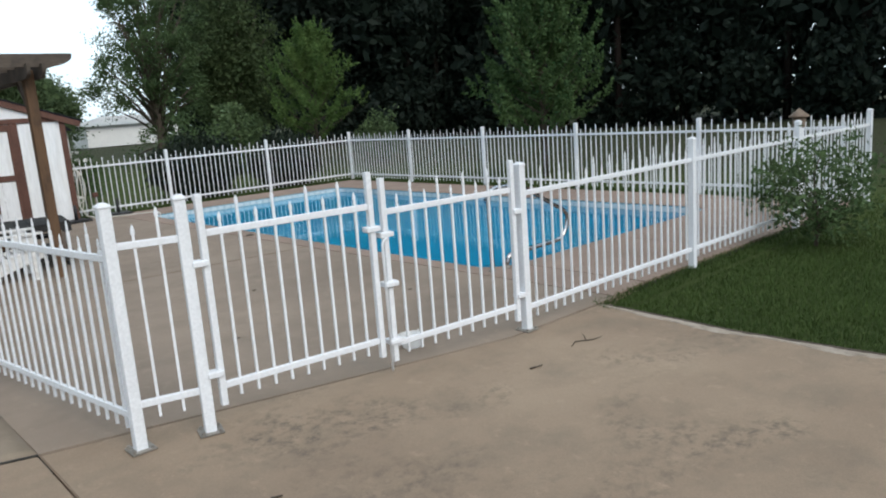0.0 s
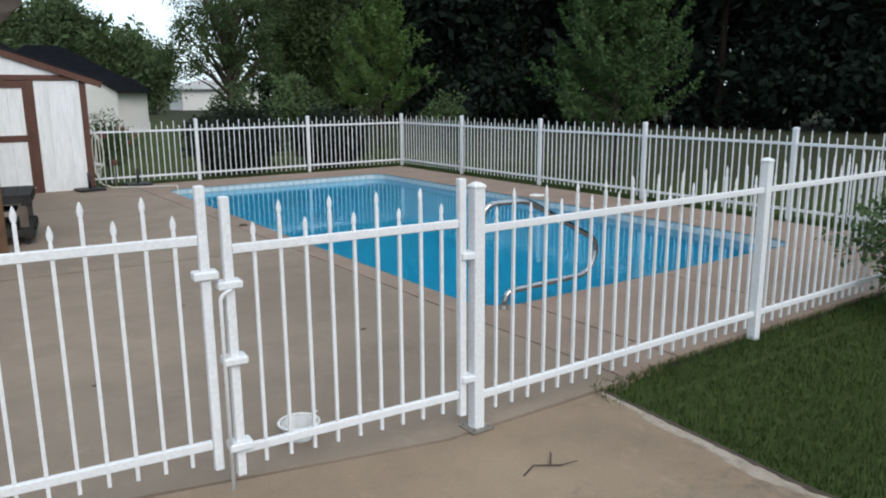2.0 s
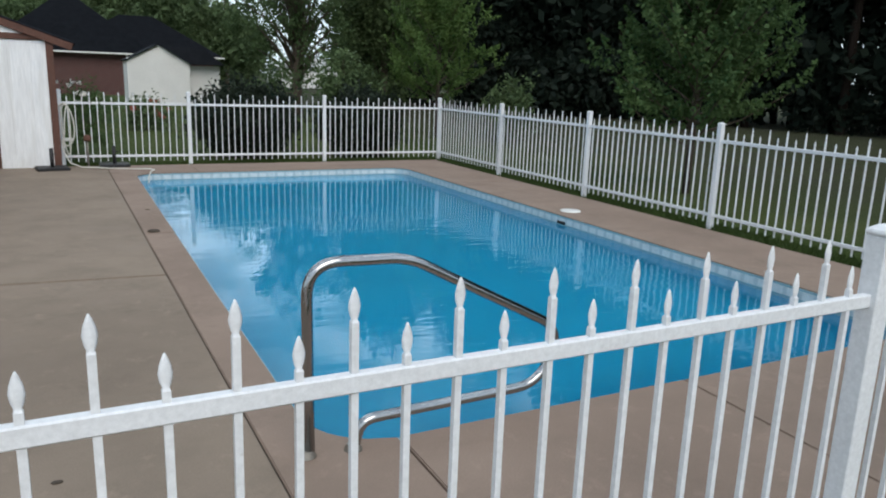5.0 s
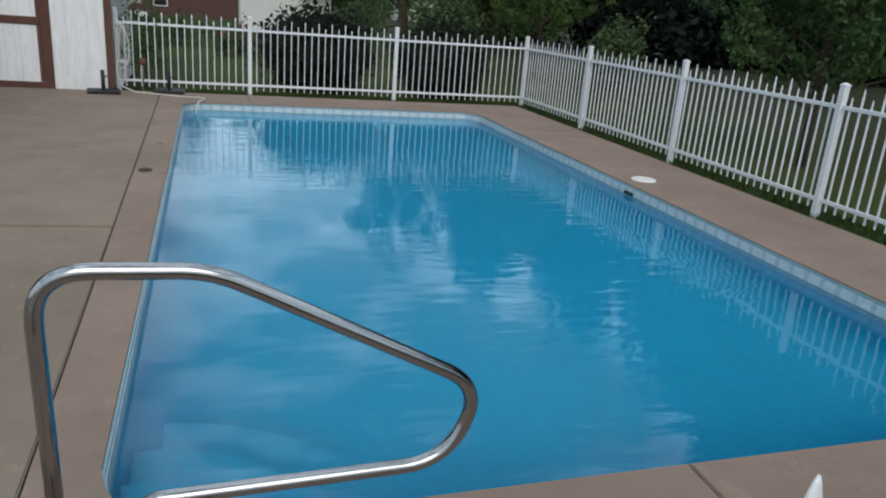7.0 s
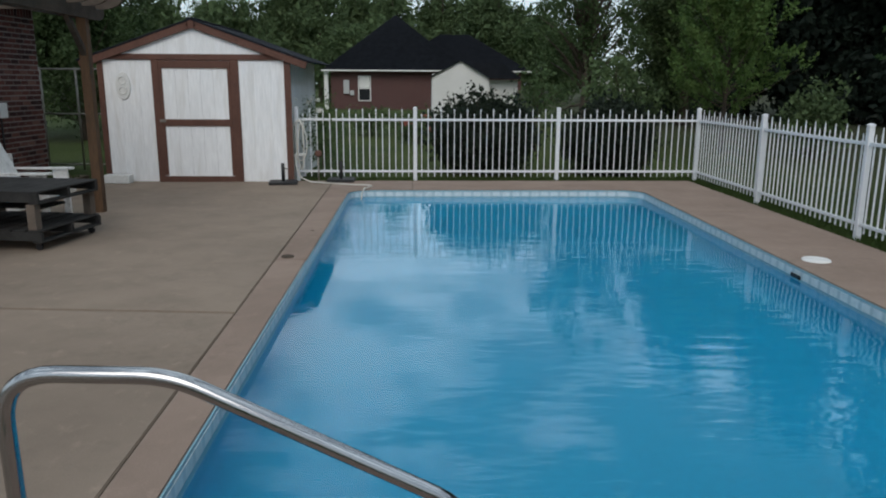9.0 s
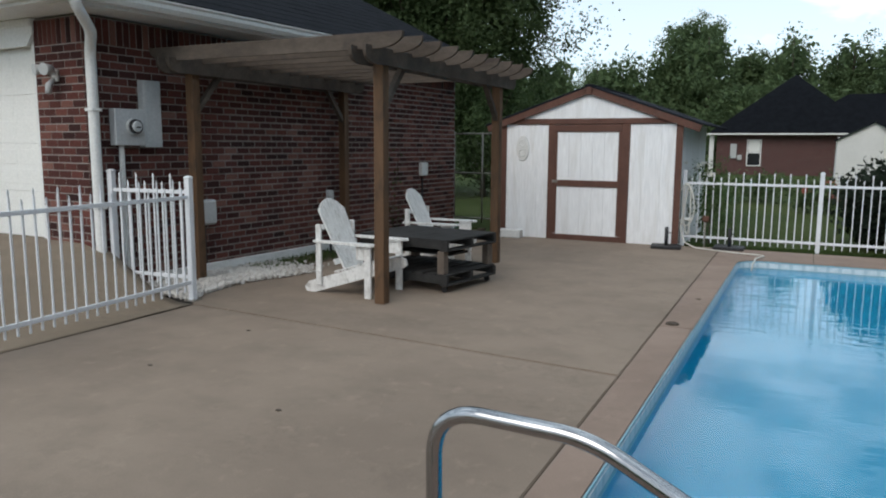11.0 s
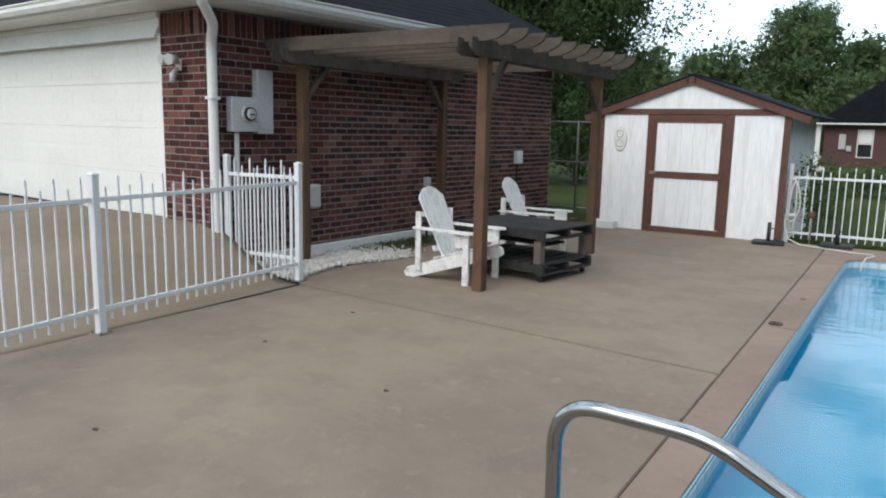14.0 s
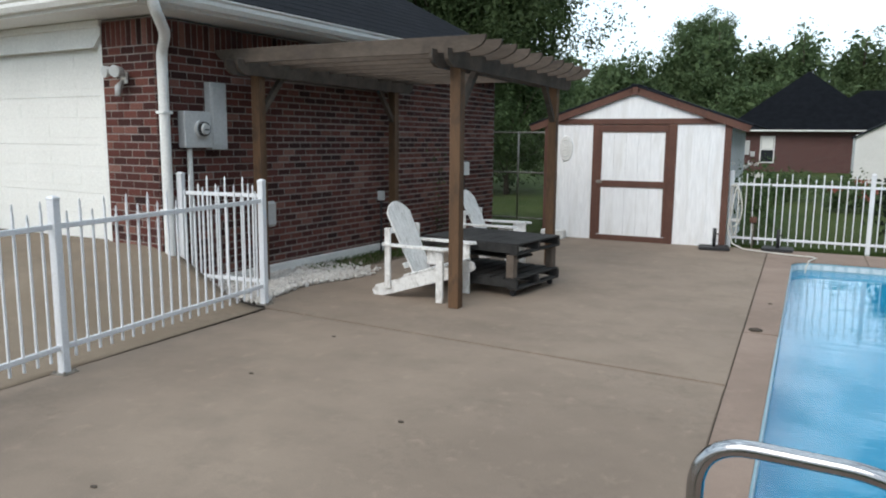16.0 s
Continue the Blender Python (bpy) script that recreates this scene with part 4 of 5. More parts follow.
for s in (-1, 1):
    part("corner_trim", soft_box((s * hw - 0.045, s * hw + 0.045, -0.028, -0.005, 0.0, 1.938) if s < 0 else (s * hw - 0.075, s * hw + 0.03, -0.028, -0.005, 0.0, 1.938)), M_SHEDTRIM, shed)
    rise = math.atan2(APEX - EAVES, hw)
    L = math.hypot(APEX - EAVES, hw) + 0.33
    bm = soft_box((-0.05, L, -0.075, -0.045, -0.11, 0.0), 0.004)
    part("rake_board", bm, M_SHEDTRIM, shed, at=Matrix.Translation((0, 0, APEX + 0.07)) @ (pose(0, 0, 0, 0, math.degrees(rise), 0) if s > 0 else Matrix.Diagonal((-1, 1, 1, 1)) @ pose(0, 0, 0, 0, math.degrees(rise), 0)))
    rp = soft_box((0.0, L + 0.02, -0.085, SD + 0.2, 0.0, 0.03), 0.006)
    part("roof_slope", rp, M_SHINGLE, shed, at=Matrix.Translation((0, 0, APEX + 0.072)) @ (pose(0, 0, 0, 0, math.degrees(rise), 0) if s > 0 else Matrix.Diagonal((-1, 1, 1, 1)) @ pose(0, 0, 0, 0, math.degrees(rise), 0)))
part("apex_block", soft_box((-0.05, 0.05, -0.082, -0.04, APEX - 0.06, APEX + 0.07), 0.006), M_SHEDTRIM, shed)
part("ridge_cap", soft_box((-0.07, 0.07, -0.09, SD + 0.2, APEX + 0.078, APEX + 0.112), 0.012), M_SHINGLE, shed)
door = part("door", soft_box((-0.57, 0.56, -0.016, 0.015, 0.07, 1.84), 0.003), M_SHEDWALL, shed, "white board door with brown frame")
for d in ((-0.68, -0.57, 0.0, 1.938), (0.56, 0.69, 0.0, 1.938)):
    part("door_post", soft_box((d[0], d[1], -0.03, 0.01, d[2], d[3])), M_SHEDTRIM, shed)
for i, d in enumerate(((-0.57, 0.56, 1.81, 1.93), (-0.57, 0.56, 0.9, 1.01), (-0.57, 0.56, 0.0, 0.09))):
    part("crosspiece", soft_box((d[0] + 0.001, d[1] - 0.001, -0.034, -0.012, d[2], d[3])), M_SHEDTRIM, door)
for x in (-0.569, 0.509):
    part("stile", soft_box((x, x + 0.05, -0.03, -0.012, 0.1, 1.82)), M_SHEDTRIM, door)
for k in range(1, 5):
    x = -0.52 + k * 0.2
    part("board_joint", boxes((x, x + 0.0015, -0.0165, -0.012, 0.11, 1.81)), M_JOINT, door)
part("hasp", soft_box((-0.6, -0.5, -0.045, -0.034, 0.96, 1.01), 0.004), M_GALV, door, "rusty hasp")
plaque = thing("wall_plaque", "oval white plaster plaque hung on the shed", "plaque", pose(1.68, SY - 0.004, 1.33))
bm = bmesh.new()
bmesh.ops.create_cone(bm, cap_ends=True, segments=32, radius1=0.5, radius2=0.46, depth=1.0)
bmesh.ops.transform(bm, matrix=pose(0, -0.014, 0.2, 90, 0, 0) @ Matrix.Diagonal((0.24, 0.44, 0.028, 1)), verts=bm.verts[:])
part("plate", bm, M_WHITEPLASTIC, plaque)
for z, r in ((0.29, 0.06), (0.13, 0.06)):
    bm = bmesh.new()
    tube(bm, [(r * math.cos(a), -0.03, z + r * math.sin(a)) for a in [2 * math.pi * k / 20 for k in range(21)]], 0.012, 6)
    part("moulding", bm, M_WHITEPLASTIC, plaque)
tagged(part("concrete_block", soft_box((1.36, 1.76, 15.06, 15.26, 0.0, 0.14), 0.012), M_WHITEPLASTIC), "pale concrete step block beside the shed", "block")

# ---------------------------------------------------------------- chairs and table
def adirondack(at, group="chairs under the pergola"):
    c = thing("adirondack_chair", "white adirondack chair with flaking paint", "chair", at, group)
    # the sitter faces +x
    for s in (-1, 1):
        bm = bmesh.new()
        pts = [(-0.49, 0.0), (-0.37, 0.0), (0.42, 0.25), (0.47, 0.29), (0.45, 0.35), (0.38, 0.38), (-0.46, 0.11), (-0.51, 0.05)]
        prism(bm, pts, -0.014, 0.014, Matrix.Translation((0, s * 0.26, 0)) @ STANDY)
        part("side_rail", bm, M_CHAIR, c)
        part("front_leg", soft_box((0.3, 0.38, s * 0.295 - 0.016, s * 0.295 + 0.016, 0.0, 0.55), 0.005), M_CHAIR, c)
        part("rear_leg", soft_box((-0.33, -0.26, s * 0.295 - 0.014, s * 0.295 + 0.014, 0.09, 0.74), 0.005), M_CHAIR, c, at=pose(0, 0, 0))
        bm = bmesh.new()
        prism(bm, [(-0.35, -0.03), (0.2, -0.055), (0.42, -0.055), (0.46, 0.0), (0.42, 0.055), (0.2, 0.055), (-0.35, 0.03)], 0, 0.022)
        part("armrest", bm, M_CHAIR, c, at=Matrix.Translation((0, s * 0.3, 0.55)))
        part("arm_bracket", soft_box((0.2, 0.3, s * 0.3 - 0.013, s * 0.3 + 0.013, 0.4, 0.548), 0.004), M_CHAIR, c)
    for k in range(6):
        x = 0.37 - k * 0.088
        z = 0.375 - (0.37 - x) * 0.295
        part("seat_slat", soft_box((-0.038, 0.038, -0.275, 0.275, 0.0, 0.02), 0.004), M_CHAIR, c, at=pose(x, 0, z, 0, -16.5, 0))
    back = pose(-0.03, 0, 0.22, 0, -26, 0)
    tops = (0.75, 0.81, 0.84, 0.85, 0.84, 0.81, 0.75)
    for k in range(7):
        y, f = (k - 3) * 0.05, (k - 3) * 0.014
        bm = bmesh.new()
        w0, w1, h = 0.023, 0.0285, tops[k]
        top = [(u, 0.86 - 2.6 * (y + u) ** 2) for u in (w1 + f, w1 * 0.5 + f, f, -w1 * 0.5 + f, -w1 + f)]
        prism(bm, [(-w0, 0), (w0, 0)] + top, -0.01, 0.01, Matrix(((0, 0, 1, 0), (1, 0, 0, y * 1.0), (0, 1, 0, 0), (0, 0, 0, 1))))
        part("back_slat", bm, M_CHAIR, c, at=back)
    for z in (0.12, 0.52):
        part("back_brace", soft_box((-0.036, -0.011, -0.24 if z > 0.3 else -0.26, 0.24 if z > 0.3 else 0.26, z, z + 0.06), 0.004), M_CHAIR, c, at=back)
    return c


adirondack(pose(1.83, 9.9, 0, 0, 0, -3))
adirondack(pose(1.7, 12.05, 0, 0, 0, 2))

table = thing("pallet_table", "low black table made of two pallets on casters", "table", pose(2.23, 10.78, 0, 0, 0, -9))


def pallet(z, name, mat, gap):
    w, d = 0.62, 0.5
    for k in range(3):
        y = -d + 0.02 + k * (2 * d - 0.04) / 2
        part("bearer", soft_box((-w, w, y - 0.02, y + 0.02, z, z + 0.085), 0.003), mat, table)
    n = 8
    for k in range(n):
        x0 = -w + k * (2 * w) / n
        part("deck_board", soft_box((x0 + gap, x0 + 2 * w / n - gap, -d, d, z + 0.086, z + 0.104), 0.003), mat, table)
    for k in (0, 1, 2):
        x0 = -w + k * (2 * w - 0.1) / 2
        part("bottom_board", soft_box((x0, x0 + 0.1, -d, d, z - 0.019, z - 0.001), 0.003), mat, table)


pallet(0.1, "lower", M_PALLET, 0.014)
pallet(0.475, "upper", M_PALLET, 0.002)
for sx in (-1, 1):
    for sy in (-1, 1):
        part("post", soft_box((sx * 0.53 - 0.045, sx * 0.53 + 0.045, sy * 0.45 - 0.045, sy * 0.45 + 0.045, 0.205, 0.455), 0.006), M_PALLET_POST, table, "bare grey-brown wooden post")
        bm = bmesh.new()
        bmesh.ops.create_cone(bm, cap_ends=True, segments=18, radius1=0.034, radius2=0.034, depth=0.024, matrix=pose(sx * 0.54, sy * 0.43, 0.034, 90, 0, 0))
        cst = part("caster", bm, M_BLACK, table)
        part("fork", soft_box((sx * 0.54 - 0.03, sx * 0.54 + 0.03, sy * 0.43 - 0.02, sy * 0.43 + 0.02, 0.066, 0.082), 0.004), M_GALV, cst)
part("tray", soft_box((-0.3, 0.45, -0.2, 0.18, 0.36, 0.385), 0.01), M_PALLET, table)


# ---------------------------------------------------------------- plants
def leaf_mesh(name, centres, size, mat, rng, slim=0.55, droop=0.25):
    """Many small four-cornered leaves, one at each centre, each turned its own way."""
    n = len(centres)
    d = rng.normal(size=(n, 3))
    d[:, 2] -= droop
    d /= np.linalg.norm(d, axis=1)[:, None]
    o = np.cross(d, rng.normal(size=(n, 3)))
    o /= np.linalg.norm(o, axis=1)[:, None]
    s = size * rng.uniform(0.6, 1.35, size=(n, 1))
    v = np.stack([centres - d * s, centres + o * s * slim, centres + d * s, centres - o * s * slim], axis=1).reshape(-1, 3)
    me = bpy.data.meshes.new(name)
    me.vertices.add(4 * n)
    me.vertices.foreach_set("co", v.astype(np.float32).ravel())
    me.loops.add(4 * n)
    me.loops.foreach_set("vertex_index", np.arange(4 * n, dtype=np.int32))
    me.polygons.add(n)
    me.polygons.foreach_set("loop_start", np.arange(0, 4 * n, 4, dtype=np.int32))
    me.update(calc_edges=True)
    me.materials.append(mat)
    return me


def clumps(rng, count, per, centre, radii, spread, hollow=0.35, cone=0.0, ragged=0.25):
    """Leaf places gathered in clumps through an uneven crown."""
    u = rng.normal(size=(count, 3))
    u /= np.linalg.norm(u, axis=1)[:, None]
    r = hollow + (1 - hollow) * rng.uniform(size=(count, 1)) ** 0.6
    r *= 1 + ragged * np.clip(rng.normal(size=(count, 1)), -1.8, 1.1) * 0.6
    p = u * r
    p[:, :2] *= 1 - cone * (p[:, 2:3] * 0.5 + 0.5)
    c = p * np.array(radii) + np.array(centre)
    pts = np.repeat(c, per, axis=0) + rng.normal(size=(count * per, 3)) * spread * rng.uniform(0.5, 1.2, size=(count, 1)).repeat(per, axis=0)
    return pts, c


def trunk_mesh(rng, height, radius, tips, base, lean=0.05):
    bm = bmesh.new()
    path = [Vector((lean * height * math.sin(k * 0.9) * k / 8, lean * height * math.cos(k * 1.3) * k / 8, height * k / 8)) for k in range(9)]
    tube(bm, path, [radius * (1 - 0.1 * k) + (radius * 0.35 if k == 0 else 0) for k in range(9)], 9)
    for t in tips:
        t = Vector(t)
        z = base + (t.z - base) * rng.uniform(0.15, 0.5)
        k = max(0.0, min(7.99, z / height * 8))
        a = path[int(k)].lerp(path[int(k) + 1], k - int(k))
        mid = a.lerp(t, 0.5) + Vector((0, 0, 0.06 * (t - a).length))
        tube(bm, [a, mid, t], [radius * 0.32, radius * 0.2, radius * 0.06], 5)
    return mesh_of("trunk", bm, M_BARK)


def tree(x, y, height, crown, base, leaf, mat, label, seed, count=160, per=60, size=0.09, spread=0.3, cone=0.0, radius=0.09, hollow=0.35, name="tree", category="tree", group="", limbs=22, z=-0.06, ragged=0.25, core=0.0):
    rng = np.random.default_rng(seed)
    t = thing(name, label, category, pose(x, y, z, 0, 0, float(rng.uniform(0, 360))), group)
    centre = (0, 0, (base + height) / 2)
    pts, c = clumps(rng, count, per, centre, (crown, crown, (height - base) / 2), spread, hollow, cone, ragged)
    pts[:, 2] = np.maximum(pts[:, 2], 0.03)
    part("trunk", trunk_mesh(rng, height * 0.9, radius, [c[i] for i in rng.choice(len(c), min(limbs, len(c)), replace=False)], base), M_BARK, t)
    part("crown", leaf_mesh("crown", pts, size, mat, rng), None, t)
    if core:
        inner, _ = clumps(rng, count // 2, per // 6, centre, (crown * core, crown * core, (height - base) / 2 * core), spread * 1.2, 0.0, cone, ragged)
        part("inner_leaves", leaf_mesh("inner_leaves", inner, size * 2.0, mat, rng), None, t)
    return t


def young_tree(x, y, height, crown, base, mat, label, seed, limbs=66, twigs=9, per=54, size=0.04, z=-0.06):
    """A young maple: rising limbs that end in pointed leafy shoots."""
    rng = np.random.default_rng(seed)
    t = thing("tree", label, "tree", pose(x, y, z), "young trees")
    bm, pts = bmesh.new(), []
    tube(bm, [(0, 0, 0), (0.03, 0.02, height * 0.5), (0, 0, height * 0.92)], [0.06, 0.045, 0.01], 8)
    for k in range(limbs):
        f = (k + rng.uniform(0, 1)) / limbs
        a = k * 2.4 + rng.normal() * 0.3
        el = radians(18 + 55 * f + rng.normal() * 8)
        ln = crown * (1 - 0.72 * f ** 1.3) * rng.uniform(0.7, 1.12)
        d = Vector((math.cos(a) * math.cos(el), math.sin(a) * math.cos(el), math.sin(el)))
        o = Vector((0, 0, base + (height * 0.88 - base) * f ** 0.9))
        tip = o + d * ln + Vector((0, 0, 0.12 * ln))
        tube(bm, [o, o + d * ln * 0.5, tip], [0.018, 0.012, 0.004], 5, False)
        for j in range(twigs):
            s = 1.0 if j == 0 else rng.uniform(0.2, 1.0)
            q = o.lerp(tip, s)
            w = (d * 0.8 + Vector((0, 0, 0.75)) + Vector(rng.normal(size=3)) * (0.2 if j == 0 else 0.55)).normalized()
            u = rng.uniform(0, 1, per)
            reach = rng.uniform(0.3, 0.65)
            p = np.array(q) + np.outer(u * reach, np.array(w)) + rng.normal(size=(per, 3)) * (0.07 * (1.1 - u))[:, None]
            pts.append(p)
    part("trunk", bm, M_BARK, t)
    part("crown", leaf_mesh("crown", np.concatenate(pts), size, mat, rng, 0.6, 0.5), None, t)


young_tree(14.0, 21.6, 4.5, 1.8, 0.8, M_LEAF, "young maple with bright green leaves behind the fence", 11)
young_tree(13.2, 10.9, 4.95, 1.75, 0.6, M_LEAF_SHADE, "bushy young maple beside the fence, leaves coloured darker for shade", 12, 84, 9, 60)
tree(12.9, 32.3, 8.9, 2.6, 1.1, None, M_LEAF_OAK, "tall airy oak with gaps of sky", 13, 175, 150, 0.06, 0.24, 0.15, 0.22, 0.3, limbs=70, ragged=0.4)
tree(17.4, 34.0, 8.6, 2.5, 0.6, None, M_LEAF_DARK, "dense tall tree beside the woods", 14, 300, 130, 0.07, 0.36, 0.2, 0.2, 0.2, core=0.8)
tree(-5.5, 26.0, 12.6, 4.5, 1.0, None, M_LEAF_DARK, "large oak spreading behind the brick house", 15, 760, 190, 0.064, 0.36, 0.1, 0.3, 0.25, limbs=60, ragged=0.28, core=0.85)
tree(-17.0, 17.5, 12.5, 4.6, 1.5, None, M_LEAF_DARK, "tall dark tree standing behind the house", 28, 240, 90, 0.11, 0.42, 0.1, 0.26, 0.3, core=0.75)
tree(-13.5, 23.0, 12.0, 4.2, 1.5, None, M_LEAF_DARK, "tall dark tree standing behind the house", 29, 240, 90, 0.11, 0.42, 0.1, 0.26, 0.3, core=0.75)
tree(-3.2, 25.0, 4.2, 2.2, 0.3, None, M_LEAF_OAK, "dark leafy bush beyond the kennel", 16, 140, 160, 0.055, 0.3, 0.1, 0.08, 0.2, "bush", "bush")
tree(9.3, 21.5, 2.2, 0.8, 0.5, None, M_LEAF_OAK, "thin straggling shrub on the lawn", 18, 34, 30, 0.05, 0.13, 0.0, 0.02, 0.1, "shrub", "shrub")
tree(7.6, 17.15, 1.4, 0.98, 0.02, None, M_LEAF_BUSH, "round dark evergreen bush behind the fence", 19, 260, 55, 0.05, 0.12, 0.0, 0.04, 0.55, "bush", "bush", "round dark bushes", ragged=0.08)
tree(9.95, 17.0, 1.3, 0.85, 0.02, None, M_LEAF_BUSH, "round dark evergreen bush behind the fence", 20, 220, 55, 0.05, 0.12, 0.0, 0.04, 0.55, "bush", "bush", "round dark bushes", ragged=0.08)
tree(8.05, 2.93, 1.12, 0.66, 0.12, None, M_LEAF_OAK, "sparse leafy shrub on the lawn by the fence", 21, 150, 22, 0.03, 0.085, -0.2, 0.018, 0.3, "shrub", "shrub", limbs=44)
tree(15.6, 20.2, 1.7, 0.8, 0.1, None, M_LEAF_FAR, "olive shrub at the edge of the lawn", 22, 70, 40, 0.06, 0.14, 0.0, 0.03, 0.3, "bush", "bush")
tree(11.6, 22.6, 2.3, 1.0, 0.2, None, M_LEAF_FAR, "dull green shrub at the edge of the lawn", 23, 80, 45, 0.07, 0.16, 0.0, 0.03, 0.3, "bush", "bush")
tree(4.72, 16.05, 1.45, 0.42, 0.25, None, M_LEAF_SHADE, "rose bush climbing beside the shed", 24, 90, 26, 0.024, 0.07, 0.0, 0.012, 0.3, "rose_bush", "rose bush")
tree(6.4, 24.0, 0.8, 0.8, 0.05, None, M_LEAF_FAR, "low flowering plants on the lawn", 25, 40, 40, 0.05, 0.12, 0.0, 0.012, 0.3, "flower_clump", "flowers", "flower bed plants")
tree(4.9, 27.0, 0.8, 0.9, 0.05, None, M_LEAF_FAR, "low flowering plants on the lawn", 26, 40, 40, 0.05, 0.12, 0.0, 0.012, 0.3, "flower_clump", "flowers", "flower bed plants")
M_PETAL = surface("white_petal", (0.65, 0.63, 0.58), (0.8, 0.79, 0.75), 0.7, 20, 90, 0.0)
M_REDPETAL = surface("dull_red_petal", (0.2, 0.05, 0.035), (0.32, 0.1, 0.07), 0.7, 20, 90, 0.0)
_r = np.random.default_rng(5)
fl = thing("rose_blossoms", "white rose blossoms on the climbing bush", "flowers", pose(4.58, 15.95, 0.9))
for k in range(9):
    c = np.array((_r.uniform(-0.24, 0.2), _r.uniform(-0.2, 0.2), _r.uniform(0.1, 0.45)))
    part("blossom", leaf_mesh("blossom", c + _r.normal(size=(12, 3)) * 0.018, 0.026, M_PETAL, _r, 0.8), None, fl)
fr = thing("red_blossoms", "dull red blossoms among low plants", "flowers", pose(6.4, 23.9, 0.0))
for k in range(12):
    c = np.array((_r.uniform(-0.7, 0.7), _r.uniform(-0.5, 0.3), _r.uniform(0.3, 0.75)))
    part("blossom", leaf_mesh("blossom", c + _r.normal(size=(14, 3)) * 0.04, 0.04, M_REDPETAL, _r, 0.8), None, fr)


def woods(name, label, spots, mat, seed, count, per, size, spread, low, trunk=0.16, slim=0.55, bark=None, inner=0.0):
    """A stretch of far trees as one mass: crowns and trunks."""
    rng = np.random.default_rng(seed)
    pts, bm = [], bmesh.new()
    for x, y, h, r in spots:
        p, c = clumps(rng, count, per, (x, y, (h + low) / 2), (r, r, (h - low) / 2), spread, 0.25, 0.35, 0.35)
        pts.append(p)
        tube(bm, [(x, y, -0.1), (x + rng.normal() * 0.2, y, h * 0.5), (x, y + rng.normal() * 0.3, h * 0.95)], [trunk * 1.2, trunk, trunk * 0.2], 6, False)
    w = thing(name, label, "trees", pose(0, 0, 0), kind="stuff")
    pts = np.concatenate(pts)
    pts = pts[pts[:, 2] > -0.05]
    if inner:
        deep = []
        for x, y, h, r in spots:
            deep.append(clumps(rng, 165, 14, (x, y + 0.6, (h + low) / 2), (r * 0.9, r * 0.9, (h - low) / 2 * 0.9), spread, 0.0, 0.35, 0.2)[0])
        deep = np.concatenate(deep)
        part("inner_leaves", leaf_mesh("inner_leaves", deep[deep[:, 2] > 0], size * inner, mat, rng, 0.55), None, w)
    part("crowns", leaf_mesh("crowns", pts, size, mat, rng, slim), None, w)
    part("trunks", bm, bark, w)


_r = np.random.default_rng(31)
line = [(20.5, 43.0), (26.0, 36.0), (31.0, 28.5), (34.0, 20.0), (36.0, 11.0), (37.0, 2.0), (37.0, -7.0), (36.0, -16.0)]
spots, under = [], []
for (ax, ay), (bx, by) in zip(line, line[1:]):
    n = 3
    d = Vector((bx - ax, by - ay)).normalized()
    o = Vector((-d.y, d.x))
    for k in range(n):
        t = k / n
        px, py = ax + (bx - ax) * t, ay + (by - ay) * t
        for row in range(4):
            q = Vector((px, py)) + o * (row * 3.2 + _r.normal() * 0.8) + d * (_r.normal() * 0.9 + (row % 2) * 1.5)
            spots.append((q.x, q.y, _r.uniform(12.6, 14.6) + min(9.0, max(0.0, (43 - q.y) * 0.62)), _r.uniform(2.3, 3.2)))
        for row in range(2):
            q = Vector((px, py)) + o * (row * 2.5 - 1.0 + _r.normal() * 0.6) + d * _r.normal() * 1.2
            under.append((q.x, q.y, _r.uniform(2.5, 5.5), _r.uniform(1.4, 2.2)))
woods("pine_woods", "tall dark pine woods beyond the lawn", spots, M_LEAF_PINE, 32, 104, 46, 0.2, 0.55, 0.6, bark=M_BARK_SHADE, inner=1.9, slim=0.3)
woods("undergrowth", "dark undergrowth at the edge of the woods", under, M_LEAF_PINE, 33, 36, 40, 0.2, 0.4, 0.0, 0.04, bark=M_BARK_SHADE)
spots = []
for k in range(40):
    a = -34 + k * 1.6
    if a > 20:
        continue
    spots.append((a + _r.normal() * 0.9, 76 + _r.normal() * 3, _r.uniform(8.5, 10.2) + 0.9 * min(1.0, max(0.0, (a + 10) / 5)) - 3.6 * min(1.0, max(0.0, (a - 14) / 5)), _r.uniform(2.4, 3.2)))
for k in range(18):
    spots.append((-32 + k * 2.4 + _r.normal(), 66 + _r.normal() * 2, _r.uniform(5.0, 6.6), _r.uniform(2.2, 3.2)))
tree(-3.8, 74, 12.9, 2.8, 8.2, None, M_LEAF_FAR, "tall round-headed tree above the far woods", 27, 150, 110, 0.1, 0.36, 0.0, 0.2, 0.3, limbs=24, core=0.6)
spots += [(13.5, 71, 9.2, 2.8), (15.4, 72, 9.0, 2.7), (17.3, 70, 7.8, 2.7), (19.0, 73, 6.6, 2.6)]
woods("far_woods", "green broadleaf woods behind the neighbouring house", spots, M_LEAF_FAR, 34, 75, 72, 0.125, 0.5, 0.6, bark=M_BARK, inner=2.4)


